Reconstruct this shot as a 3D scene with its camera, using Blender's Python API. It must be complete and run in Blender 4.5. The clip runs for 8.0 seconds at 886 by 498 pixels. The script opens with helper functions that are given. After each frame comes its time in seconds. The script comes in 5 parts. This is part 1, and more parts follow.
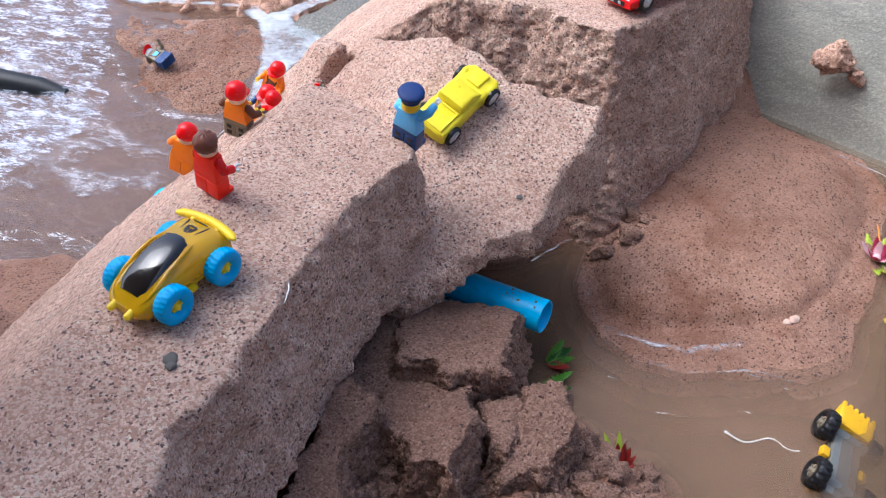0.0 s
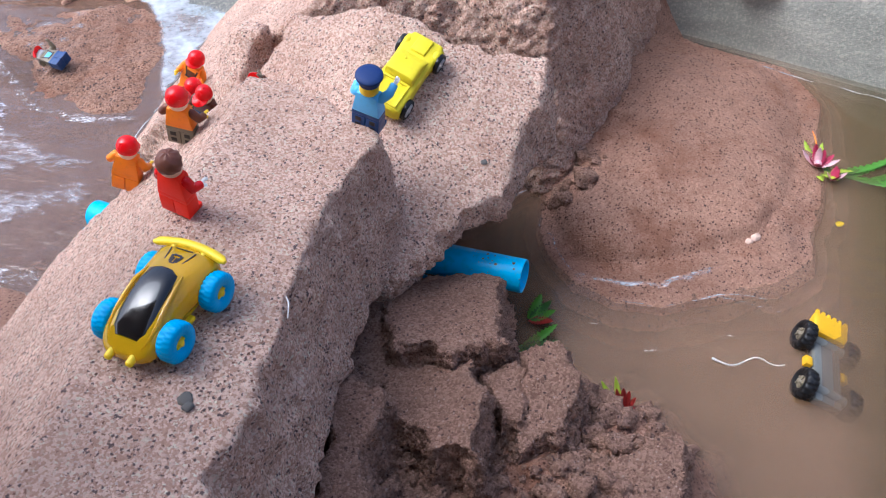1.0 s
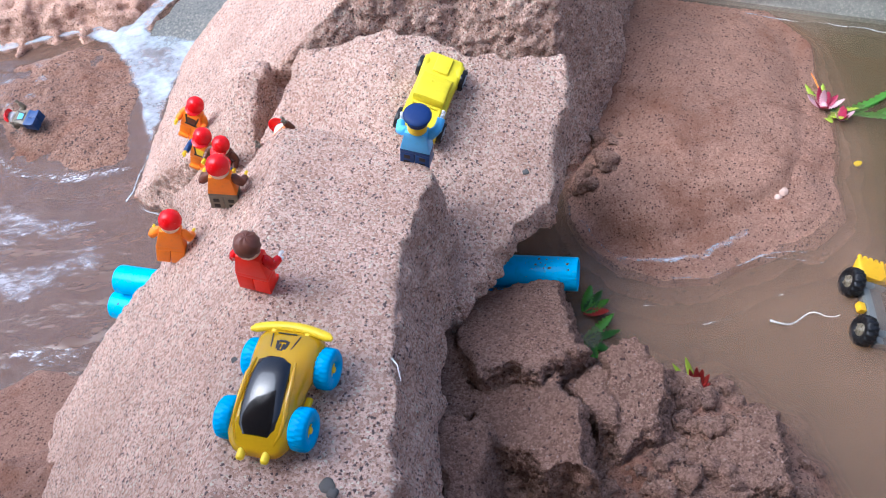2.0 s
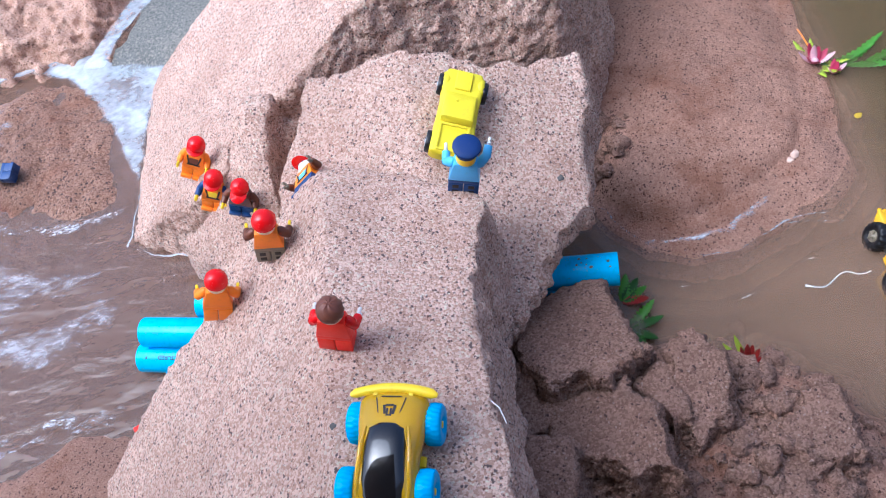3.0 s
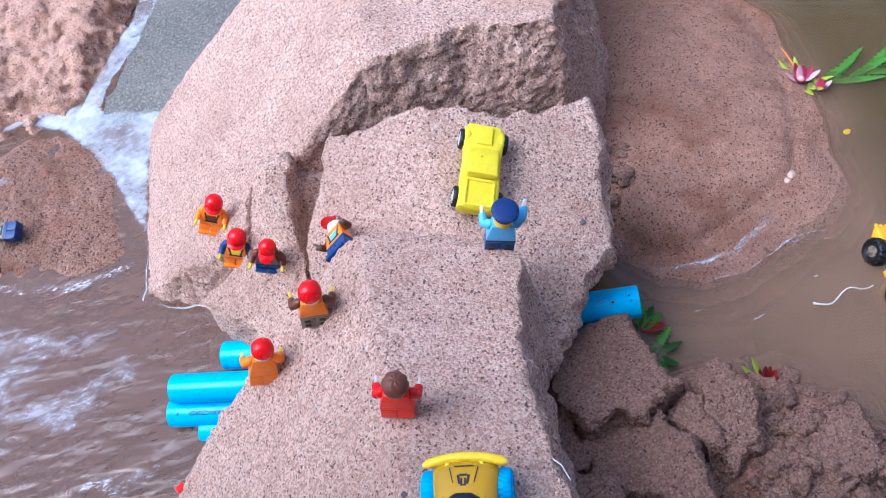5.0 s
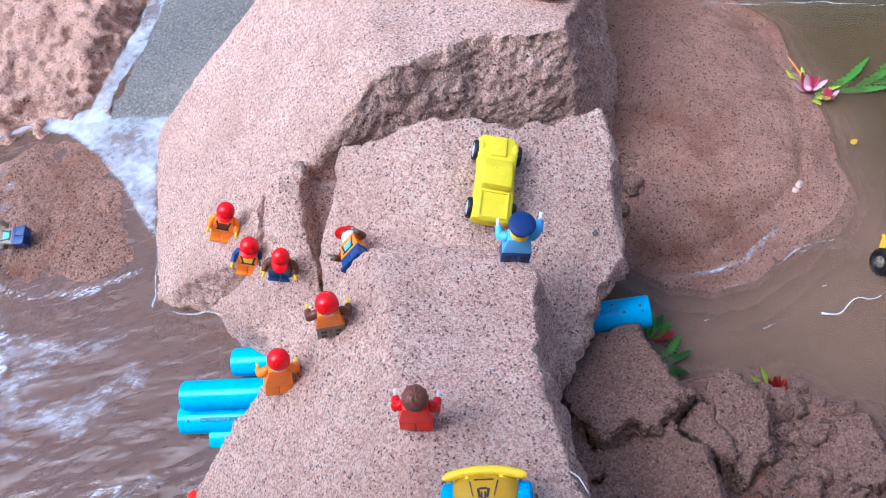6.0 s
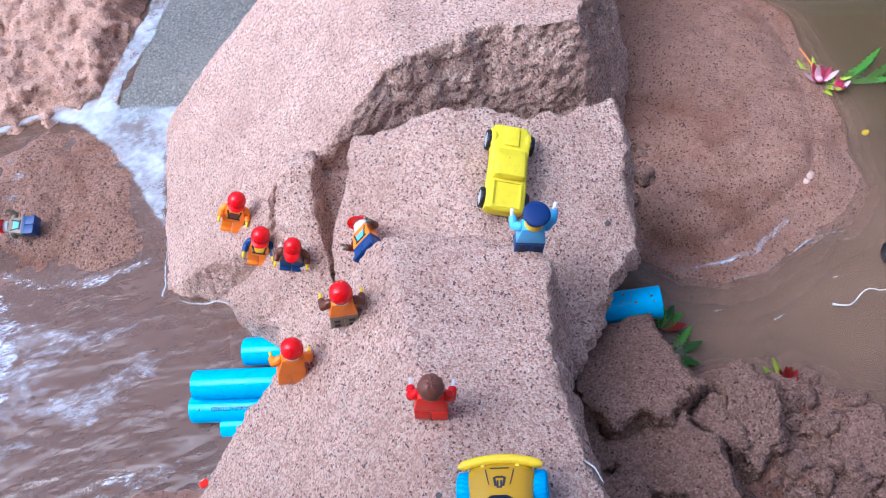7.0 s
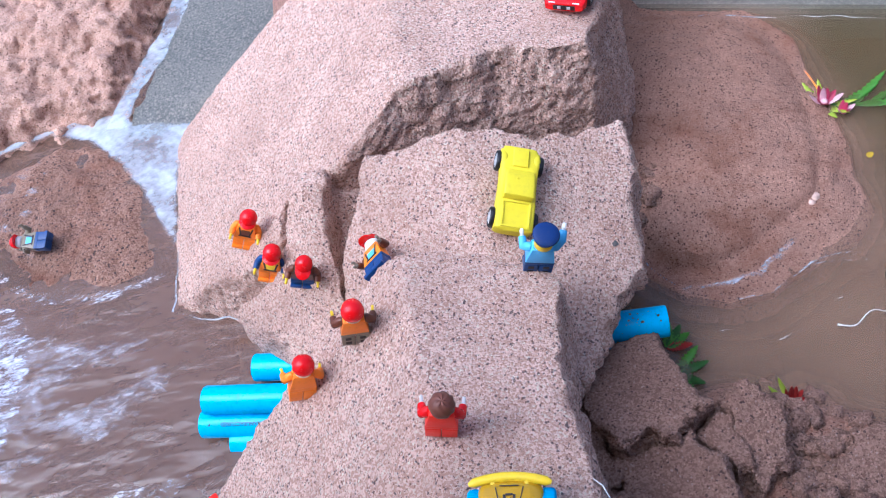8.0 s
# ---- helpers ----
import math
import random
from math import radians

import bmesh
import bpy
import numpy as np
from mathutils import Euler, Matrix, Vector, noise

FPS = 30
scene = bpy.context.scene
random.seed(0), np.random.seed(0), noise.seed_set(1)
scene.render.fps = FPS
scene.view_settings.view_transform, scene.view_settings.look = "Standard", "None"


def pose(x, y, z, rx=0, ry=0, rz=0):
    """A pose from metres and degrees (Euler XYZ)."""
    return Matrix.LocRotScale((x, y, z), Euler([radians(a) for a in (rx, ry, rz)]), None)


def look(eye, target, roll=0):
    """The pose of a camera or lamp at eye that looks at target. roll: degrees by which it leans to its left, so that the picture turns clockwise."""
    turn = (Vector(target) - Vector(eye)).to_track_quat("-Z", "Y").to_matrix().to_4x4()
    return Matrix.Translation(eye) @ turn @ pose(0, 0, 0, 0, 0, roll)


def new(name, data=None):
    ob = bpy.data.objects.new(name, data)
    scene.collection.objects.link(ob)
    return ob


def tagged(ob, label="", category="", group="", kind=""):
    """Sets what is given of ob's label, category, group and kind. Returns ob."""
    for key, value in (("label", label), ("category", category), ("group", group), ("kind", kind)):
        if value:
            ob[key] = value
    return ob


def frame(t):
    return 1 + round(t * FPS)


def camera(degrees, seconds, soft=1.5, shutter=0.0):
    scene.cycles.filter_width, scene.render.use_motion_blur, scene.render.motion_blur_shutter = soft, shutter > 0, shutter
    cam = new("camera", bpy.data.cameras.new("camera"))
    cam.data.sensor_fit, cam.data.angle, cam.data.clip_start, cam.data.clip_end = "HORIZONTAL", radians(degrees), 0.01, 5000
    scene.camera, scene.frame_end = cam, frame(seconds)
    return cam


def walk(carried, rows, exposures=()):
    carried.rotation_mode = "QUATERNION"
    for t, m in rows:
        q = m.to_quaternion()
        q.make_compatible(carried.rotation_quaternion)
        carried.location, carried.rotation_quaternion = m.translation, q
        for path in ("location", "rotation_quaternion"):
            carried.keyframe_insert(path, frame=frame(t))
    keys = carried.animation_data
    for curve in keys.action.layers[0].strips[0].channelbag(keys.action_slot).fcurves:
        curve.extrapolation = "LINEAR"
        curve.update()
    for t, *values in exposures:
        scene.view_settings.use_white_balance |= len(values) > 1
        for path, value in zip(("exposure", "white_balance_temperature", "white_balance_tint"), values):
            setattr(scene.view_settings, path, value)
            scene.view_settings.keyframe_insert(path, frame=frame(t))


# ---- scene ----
cam = camera(54.0, 8.0, soft=1.1)
METRES, EYE, TILT, LEAN, TURN = 0.3, 0.46, -41.2, 2.0, 22.0
ROWS = [
    (0.0, 0.0, 0.0, 0.0, -0.0, 0.0, 0.0),
    (0.5, -0.0685, 0.0051, 0.0191, -2.57, -1.93, 3.33),
    (1.0, -0.1354, 0.0413, 0.0829, -6.62, -4.48, 8.75),
    (1.5, -0.2206, 0.0597, 0.1712, -9.0, -6.64, 13.78),
    (2.0, -0.3099, 0.0845, 0.2638, -11.16, -8.54, 18.31),
    (3.5, -0.4847, 0.1632, 0.546, -18.77, -15.26, 26.95),
    (4.0, -0.4997, 0.1414, 0.6039, -19.17, -15.6, 27.27),
    (4.5, -0.5172, 0.1447, 0.6208, -20.68, -16.14, 28.33),
    (5.0, -0.5175, 0.1563, 0.6553, -20.99, -16.29, 28.43),
    (6.5, -0.5511, 0.1634, 0.7064, -21.36, -16.87, 28.0),
    (7.0, -0.5584, 0.1675, 0.7072, -21.11, -17.06, 28.06),
    (7.5, -0.565, 0.1605, 0.7168, -20.96, -16.61, 27.99),
    (8.0, -0.5708, 0.149, 0.7259, -20.73, -15.87, 27.75),
]
walk(cam, [(t, pose(0, 0, EYE, TILT, LEAN, TURN) @ pose(METRES * x, METRES * y, METRES * z, 90 + pitch, roll, yaw)) for t, x, y, z, yaw, pitch, roll in ROWS],
     exposures=[(0.0, 0.45, 5400, 9), (2.0, 0.52, 5050, 8), (5.0, 0.37, 4850, 12), (8.0, 0.35, 4820, 13)])

# ---- world and light ----
world = bpy.data.worlds.new("sky")
scene.world = world
world.use_nodes = True
wn = world.node_tree
sky = wn.nodes.new("ShaderNodeTexSky")
sky.sky_type, sky.sun_disc = "NISHITA", False
sky.sun_elevation, sky.sun_rotation = radians(58), radians(-105)
sky.air_density, sky.dust_density = 0.7, 8.0
wn.links.new(sky.outputs[0], wn.nodes["Background"].inputs[0])
wn.nodes["Background"].inputs[1].default_value = 0.2
sun_data = bpy.data.lights.new("sun", "SUN")
sun_data.energy, sun_data.angle, sun_data.color = 0.9, radians(50), (1.0, 0.97, 0.93)
sun = new("sun", sun_data)
sun.matrix_world = look((-2.2, -0.35, 4.2), (0, 0, 0))


# ---- numbers: noise, plans ----
def hash3(i, seed):
    h = (i[..., 0] * 374761393 + i[..., 1] * 668265263 + i[..., 2] * 1274126177 + seed * 974711) & 0x7FFFFFFF
    h = ((h ^ (h >> 13)) * 1103515245) & 0x7FFFFFFF
    h = ((h ^ (h >> 15)) * 12345679) & 0x7FFFFFFF
    return (h & 0xFFFF) / 32767.5 - 1.0


def lattice(p, scale, seed=0):
    """Smooth noise from -1 to 1 at the points p (n, 3); scale in cells a metre."""
    q = np.asarray(p, dtype=float) * scale
    base = np.floor(q).astype(np.int64)
    f = q - base
    u = f * f * (3 - 2 * f)
    total = 0.0
    for dx in (0, 1):
        for dy in (0, 1):
            for dz in (0, 1):
                w = (u[..., 0] if dx else 1 - u[..., 0]) * (u[..., 1] if dy else 1 - u[..., 1]) * (u[..., 2] if dz else 1 - u[..., 2])
                total = total + w * hash3(base + np.array((dx, dy, dz)), seed)
    return total


def fractal(p, scale, octaves=3, seed=0):
    total, amp = 0.0, 1.0
    for k in range(octaves):
        total = total + amp * lattice(p, scale * 2.03 ** k, seed + 17 * k)
        amp *= 0.5
    return total


def flat(x, y, z=0.0):
    return np.stack((x, y, np.full_like(x, z)), axis=-1)


def inside(poly, x, y):
    """How far the points lie inside the plan (outside: minus), in metres."""
    best = np.full(x.shape, 1e9)
    odd = np.zeros(x.shape, bool)
    n = len(poly)
    for k in range(n):
        (ax, ay), (bx, by) = poly[k], poly[(k + 1) % n]
        ex, ey = bx - ax, by - ay
        s = np.clip(((x - ax) * ex + (y - ay) * ey) / (ex * ex + ey * ey), 0, 1)
        best = np.minimum(best, np.hypot(x - ax - s * ex, y - ay - s * ey))
        if ay != by:
            odd ^= ((ay > y) != (by > y)) & (x < ax + (y - ay) * ex / ey)
    return np.where(odd, best, -best)


def smooth(a, b, v):
    s = np.clip((v - a) / (b - a), 0, 1)
    return s * s * (3 - 2 * s)


# ---- materials ----
def srgb(r, g, b):
    return tuple(((c / 255 + 0.055) / 1.055) ** 2.4 if c > 10 else c / 255 / 12.92 for c in (r, g, b)) + (1.0,)


class Nodes:
    """A node material in the making."""

    def __init__(self, name):
        self.mat = bpy.data.materials.new(name)
        self.mat.use_nodes = True
        self.tree = self.mat.node_tree
        self.main = self.tree.nodes["Principled BSDF"]
        self.out = self.tree.nodes["Material Output"]

    def add(self, kind, **inputs):
        node = self.tree.nodes.new(kind)
        for key, value in inputs.items():
            self.put(node.inputs[key.replace("_", " ")], value)
        return node

    def put(self, socket, value):
        if isinstance(value, bpy.types.NodeSocket):
            self.tree.links.new(value, socket)
        else:
            socket.default_value = value

    def set(self, **inputs):
        for key, value in inputs.items():
            self.put(self.main.inputs[key.replace("_", " ")], value)

    def place(self):
        return self.add("ShaderNodeTexCoord").outputs["Object"]

    def noise(self, vector, scale, detail=3.0, rough=0.55):
        return self.add("ShaderNodeTexNoise", Vector=vector, Scale=scale, Detail=detail, Roughness=rough).outputs["Fac"]

    def ramp(self, fac, stops, constant=False):
        node = self.add("ShaderNodeValToRGB", Fac=fac)
        node.color_ramp.interpolation = "CONSTANT" if constant else "LINEAR"
        while len(node.color_ramp.elements) < len(stops):
            node.color_ramp.elements.new(0.5)
        for e, (at, c) in zip(node.color_ramp.elements, stops):
            e.position, e.color = at, c
        return node.outputs["Color"]

    def mix(self, fac, a, b, blend="MIX"):
        node = self.tree.nodes.new("ShaderNodeMix")
        node.data_type, node.blend_type = "RGBA", blend
        self.put(node.inputs[0], fac)
        self.put(node.inputs[6], a)
        self.put(node.inputs[7], b)
        return node.outputs[2]

    def maths(self, op, a, b=0.0):
        node = self.tree.nodes.new("ShaderNodeMath")
        node.operation = op
        self.put(node.inputs[0], a)
        self.put(node.inputs[1], b)
        return node.outputs[0]

    def bump(self, height, strength, distance, normal=None):
        node = self.add("ShaderNodeBump", Height=height, Strength=strength, Distance=distance)
        if normal is not None:
            self.put(node.inputs["Normal"], normal)
        return node.outputs["Normal"]


def grey(v):
    return (v, v, v, 1.0)


def n_mix(a, b, share):
    return tuple(x + (y - x) * share for x, y in zip(a, b))


def sand_material(name, light, mid, dark, grain, speck, wet, relief, dots=0.9, size=0.55, rust=0.0):
    """Sand of loose grains. grain: metres across; speck: share of dark grains; wet: 0 dry to 1 soaked."""
    n = Nodes(name)
    at = n.place()
    warp = n.add("ShaderNodeTexNoise", Vector=at, Scale=1.5 / grain, Detail=1.0)
    moved = n.add("ShaderNodeVectorMath", Vector=warp.outputs["Color"])
    moved.operation = "SCALE"
    moved.inputs["Scale"].default_value = grain * 1.4
    where = n.add("ShaderNodeVectorMath", Vector=at)
    n.put(where.inputs[1], moved.outputs[0])
    cells = n.add("ShaderNodeTexVoronoi", Vector=where.outputs[0], Scale=1 / grain)
    pick = n.add("ShaderNodeSeparateColor", Color=cells.outputs["Color"])
    body = n.ramp(pick.outputs[0], [(0.0, mid), (0.3, mid), (0.5, light), (0.78, light), (0.86, mid), (1.0, tuple(min(1, c * 1.28) for c in light[:3]) + (1,))])
    broad = n.noise(at, 9.0, 4.0, 0.6)
    body = n.mix(n.ramp(broad, [(0.35, grey(0)), (0.72, grey(0.55))]), body, n.mix(0.5, mid, dark))
    patch = n.noise(at, 55.0, 3.0)
    body = n.mix(n.ramp(patch, [(0.45, grey(0)), (0.75, grey(0.3))]), body, tuple(c * 0.8 for c in mid[:3]) + (1,))
    stones = n.add("ShaderNodeTexVoronoi", Vector=where.outputs[0], Scale=dots / grain)
    pick2 = n.add("ShaderNodeSeparateColor", Color=stones.outputs["Color"])
    near = n.maths("LESS_THAN", stones.outputs["Distance"], size)
    share = n.maths("MULTIPLY", n.ramp(n.noise(at, 45.0, 3.0, 0.6), [(0.3, grey(0.35)), (0.7, grey(1.0))]), 1.5 * speck)
    reach = n.maths("MULTIPLY", pick2.outputs[2], size * 1.5)
    near2 = n.maths("LESS_THAN", stones.outputs["Distance"], reach)
    is_dark = n.maths("MULTIPLY", n.maths("LESS_THAN", pick2.outputs[1], share), near2)
    ashy = n.mix(0.45 if wet < 0.2 else 0.1, dark, srgb(112, 108, 112))
    fleck = n.ramp(pick2.outputs[0], [(0.0, dark), (0.35, n_mix(dark, mid, 0.35)), (0.6, dark), (0.8, n_mix(dark, mid, 0.6)), (1.0, tuple(c * 0.7 for c in dark[:3]) + (1,))])
    fleck = n.mix(n.maths("GREATER_THAN", pick2.outputs[2], 0.72), fleck, ashy)
    body = n.mix(is_dark, body, fleck)
    is_pale = n.maths("MULTIPLY", n.maths("GREATER_THAN", pick2.outputs[1], 0.97), near)
    body = n.mix(n.maths("MULTIPLY", is_pale, 0.6 * max(0.0, 1 - 2.5 * wet)), body, srgb(226, 208, 196))
    if rust:
        body = n.mix(n.ramp(n.noise(at, 22.0, 5.0, 0.65), [(0.5, grey(0)), (0.68, grey(rust))]), body, srgb(138, 84, 54))
    fine = n.noise(at, 3.0 / grain, 2.0)
    h = n.maths("ADD", n.maths("MULTIPLY", cells.outputs["Distance"], -1.0), n.maths("MULTIPLY", fine, 0.6))
    lumps = n.noise(at, 0.16 / grain, 3.0)
    normal = n.bump(lumps, 0.5 * relief, grain * 3.0)
    crumbs_h = n.noise(at, 0.45 / grain, 2.0)
    normal = n.bump(crumbs_h, 0.6 * relief, grain * 2.0, normal)
    normal = n.bump(h, relief, grain * 1.2, normal)
    gloss = n.ramp(n.noise(at, 20.0, 3.0), [(0.35, grey(0.92 - 0.52 * wet)), (0.7, grey(0.95 - 0.25 * wet))])
    n.set(Base_Color=body, Roughness=gloss, Normal=normal)
    n.main.inputs["Specular IOR Level"].default_value = 0.3 + 0.3 * wet
    return n.mat


DRY_SAND = sand_material("dry_sand", srgb(252, 221, 201), srgb(212, 168, 145), srgb(124, 88, 72), 0.00112, 0.19, 0.0, 1.0)
DAMP_SAND = sand_material("damp_sand", srgb(176, 140, 120), srgb(140, 106, 88), srgb(84, 58, 48), 0.0012, 0.10, 0.25, 0.8)
WET_SAND = sand_material("wet_sand", srgb(206, 162, 138), srgb(180, 136, 113), srgb(86, 54, 42), 0.0011, 0.42, 0.5, 1.0, 0.72, 0.40, 0.6)
GRIT_SAND = sand_material("gritty_sand", srgb(190, 150, 126), srgb(146, 106, 84), srgb(70, 46, 36), 0.0014, 0.4, 0.6, 0.9, 0.7, 0.45, 0.5)
RUST_SAND = sand_material("rusty_sand", srgb(244, 206, 182), srgb(214, 168, 142), srgb(132, 92, 72), 0.0014, 0.14, 0.3, 0.9)


def plastic(name, color, rough=0.28, wear=0.06, metal=0.0):
    n = Nodes(name)
    at = n.place()
    marks = n.noise(at, 260.0, 4.0, 0.65)
    shade = n.mix(n.ramp(marks, [(0.5, grey(0)), (0.75, grey(1))]), color, tuple(c * (1 - 2.5 * wear) + 0.3 * wear for c in color[:3]) + (1,))
    n.main.inputs["Specular IOR Level"].default_value = 0.4
    n.set(Base_Color=shade, Roughness=n.ramp(marks, [(0.3, grey(rough)), (0.8, grey(min(1, rough + 0.25)))]), Metallic=metal,
          Normal=n.bump(n.noise(at, 900.0, 2.0), 0.08, 0.0004))
    return n.mat


def plain(name, color, rough=0.5):
    return plastic(name, color, rough, 0.03)


RED = plastic("red_plastic", srgb(226, 2, 8), 0.12, 0.02)
ORANGE = plastic("orange_plastic", srgb(255, 140, 8))
DEEP_ORANGE = plastic("orange_red_plastic", srgb(255, 36, 0), 0.3, 0.02)
YELLOW = plastic("yellow_plastic", srgb(250, 214, 10))
NAVY = plastic("navy_plastic", srgb(18, 62, 118))
CAP_NAVY = plastic("dark_navy_plastic", srgb(10, 46, 104), 0.5)
SKY_BLUE = plastic("light_blue_plastic", srgb(104, 190, 246))
BROWN = plastic("brown_plastic", srgb(104, 58, 38))
HAIR = plastic("hair_brown_plastic", srgb(112, 66, 50), 0.3)
GREY = plastic("warm_grey_plastic", srgb(128, 118, 98))
PALE = plastic("pale_plastic", srgb(238, 206, 178))
WHITE = plastic("white_plastic", srgb(228, 226, 222), 0.35)
BLACK = plastic("black_plastic", srgb(22, 22, 24), 0.3)
INK = plain("black_print", srgb(40, 34, 32), 0.4)
TYRE_BLUE = plastic("cyan_rubber", srgb(30, 170, 232), 0.4)
TOY_YELLOW = plastic("matt_yellow_paint", srgb(232, 214, 20), 0.42, 0.05)
CHROME = plastic("silver_plastic", srgb(214, 214, 214), 0.3, 0.05, 0.6)
UNDERBODY = plastic("grey_underbody", srgb(120, 122, 118), 0.5)
PIPE_BLUE = plastic("blue_pipe", srgb(34, 186, 244), 0.26, 0.12)
LOADER_YELLOW = plastic("loader_yellow", srgb(240, 186, 10), 0.4)
HOSE = plastic("black_hose", srgb(24, 30, 36), 0.4)
PETAL = plastic("pink_petal", srgb(168, 44, 80), 0.35, 0.1)
PETAL_PALE = plastic("pale_petal", srgb(226, 184, 190), 0.35, 0.1)
LEAF = plastic("green_leaf", srgb(72, 128, 34), 0.4, 0.1)
LEAF_LIGHT = plastic("yellow_green_leaf", srgb(164, 184, 50), 0.4, 0.1)
LEAF_DARK = plastic("dark_green_leaf", srgb(40, 84, 28), 0.4, 0.1)
LEAF_RED = plastic("red_leaf", srgb(150, 38, 34), 0.4, 0.1)


def clear_yellow():
    n = Nodes("clear_yellow_plastic")
    at = n.place()
    n.set(Base_Color=srgb(246, 196, 0), Roughness=0.05, Normal=n.bump(n.noise(at, 160.0, 2.0), 0.1, 0.001))
    n.main.inputs["Transmission Weight"].default_value = 0.5
    n.main.inputs["IOR"].default_value = 1.45
    n.main.inputs["Coat Weight"].default_value = 0.35
    return n.mat


def smoked():
    n = Nodes("smoked_canopy")
    n.set(Base_Color=srgb(18, 18, 20), Roughness=n.ramp(n.noise(n.place(), 300.0, 3.0), [(0.4, grey(0.1)), (0.8, grey(0.3))]))
    n.main.inputs["Coat Weight"].default_value = 0.6
    return n.mat


CLEAR_YELLOW, SMOKED = clear_yellow(), smoked()


def concrete_material(name, tone, speck):
    n = Nodes(name)
    at = n.place()
    drift = n.add("ShaderNodeMapping", Vector=at)
    drift.inputs["Scale"].default_value = (0.5, 0.5, 2.2)
    a = n.noise(drift.outputs[0], 16.0, 6.0, 0.7)
    b = n.noise(at, 420.0, 3.0, 0.7)
    base = n.ramp(a, [(0.3, srgb(122, 124, 116)), (0.55, srgb(150, 150, 140)), (0.75, srgb(176, 172, 160))])
    base = n.mix(n.ramp(b, [(0.53, grey(0)), (0.62, grey(speck))]), base, srgb(206, 196, 178))
    base = n.mix(n.ramp(b, [(0.34, grey(speck)), (0.45, grey(0))]), base, srgb(84, 86, 80))
    n.set(Base_Color=n.mix(1.0, base, grey(tone), "MULTIPLY"), Roughness=n.ramp(a, [(0.3, grey(0.35)), (0.7, grey(0.75))]), Normal=n.bump(b, 0.6, 0.0015))
    return n.mat


CONCRETE, LEDGE_CONCRETE = concrete_material("weathered_concrete", 1.0, 0.3), concrete_material("soaked_concrete", 0.46, 0.85)


def water_material(name, color, deep, clear, chop, stretch, gloss, drift=(0.09, 0.15)):
    """Muddy water: a glossy skin over silt through which a share of what lies below is seen. deep: its colour past
    drift in x, partly a dark reflection painted in.
    """
    n = Nodes(name)
    at = n.place()
    mapped = n.add("ShaderNodeMapping", Vector=at)
    mapped.inputs["Scale"].default_value = stretch
    mapped.inputs["Rotation"].default_value = (0, 0, radians(20))
    way = mapped.outputs[0]
    silt = n.noise(way, 14.0, 4.0, 0.6)
    base = n.mix(n.ramp(silt, [(0.35, grey(0)), (0.7, grey(1))]), color, tuple(c * 0.8 for c in color[:3]) + (1,))
    east = n.add("ShaderNodeSeparateXYZ", Vector=at).outputs[0]
    east = n.maths("ADD", east, n.maths("MULTIPLY", n.noise(at, 9.0, 3.0), 0.05))
    share = n.maths("DIVIDE", n.maths("SUBTRACT", east, drift[0] + 0.025), drift[1] - drift[0])
    base = n.mix(n.ramp(share, [(0.0, grey(0)), (1.0, grey(1))]), base, deep)
    waves = n.noise(way, 24.0, 2.0, 0.45)
    ripples = n.noise(way, 75.0, 2.0, 0.4)
    normal = n.bump(waves, 0.9 * chop, 0.010)
    normal = n.bump(ripples, 0.6 * chop, 0.004, normal)
    mud = n.add("ShaderNodeBsdfDiffuse", Color=base)
    gap = n.add("ShaderNodeBsdfTransparent")
    both = n.add("ShaderNodeMixShader", Fac=clear)
    n.put(both.inputs[1], mud.outputs[0])
    n.put(both.inputs[2], gap.outputs[0])
    last = both
    if gloss:
        skin = n.add("ShaderNodeBsdfGlossy", Roughness=0.06, Normal=normal)
        rim = n.add("ShaderNodeFresnel", IOR=1.33, Normal=normal)
        last = n.add("ShaderNodeMixShader", Fac=n.maths("MULTIPLY", rim.outputs[0], gloss))
        n.put(last.inputs[1], both.outputs[0])
        n.put(last.inputs[2], skin.outputs[0])
    n.put(n.out.inputs["Surface"], last.outputs[0])
    return n.mat


# OLIVE: deeper water, with the wall's dark reflection put into its colour
TAN, OLIVE, UMBER = srgb(134, 109, 86), srgb(84, 72, 46), srgb(112, 88, 74)
POOL = water_material("pool_water", TAN, OLIVE, 0.66, 0.24, (1.0, 1.6, 1.0), 1.2)
POOL_SILT = water_material("pool_silt", TAN, OLIVE, 0.62, 0.0, (1.0, 1.6, 1.0), 0.0)
STREAM = water_material("stream_water", UMBER, UMBER, 0.2, 0.5, (0.8, 1.9, 1.0), 2.0)


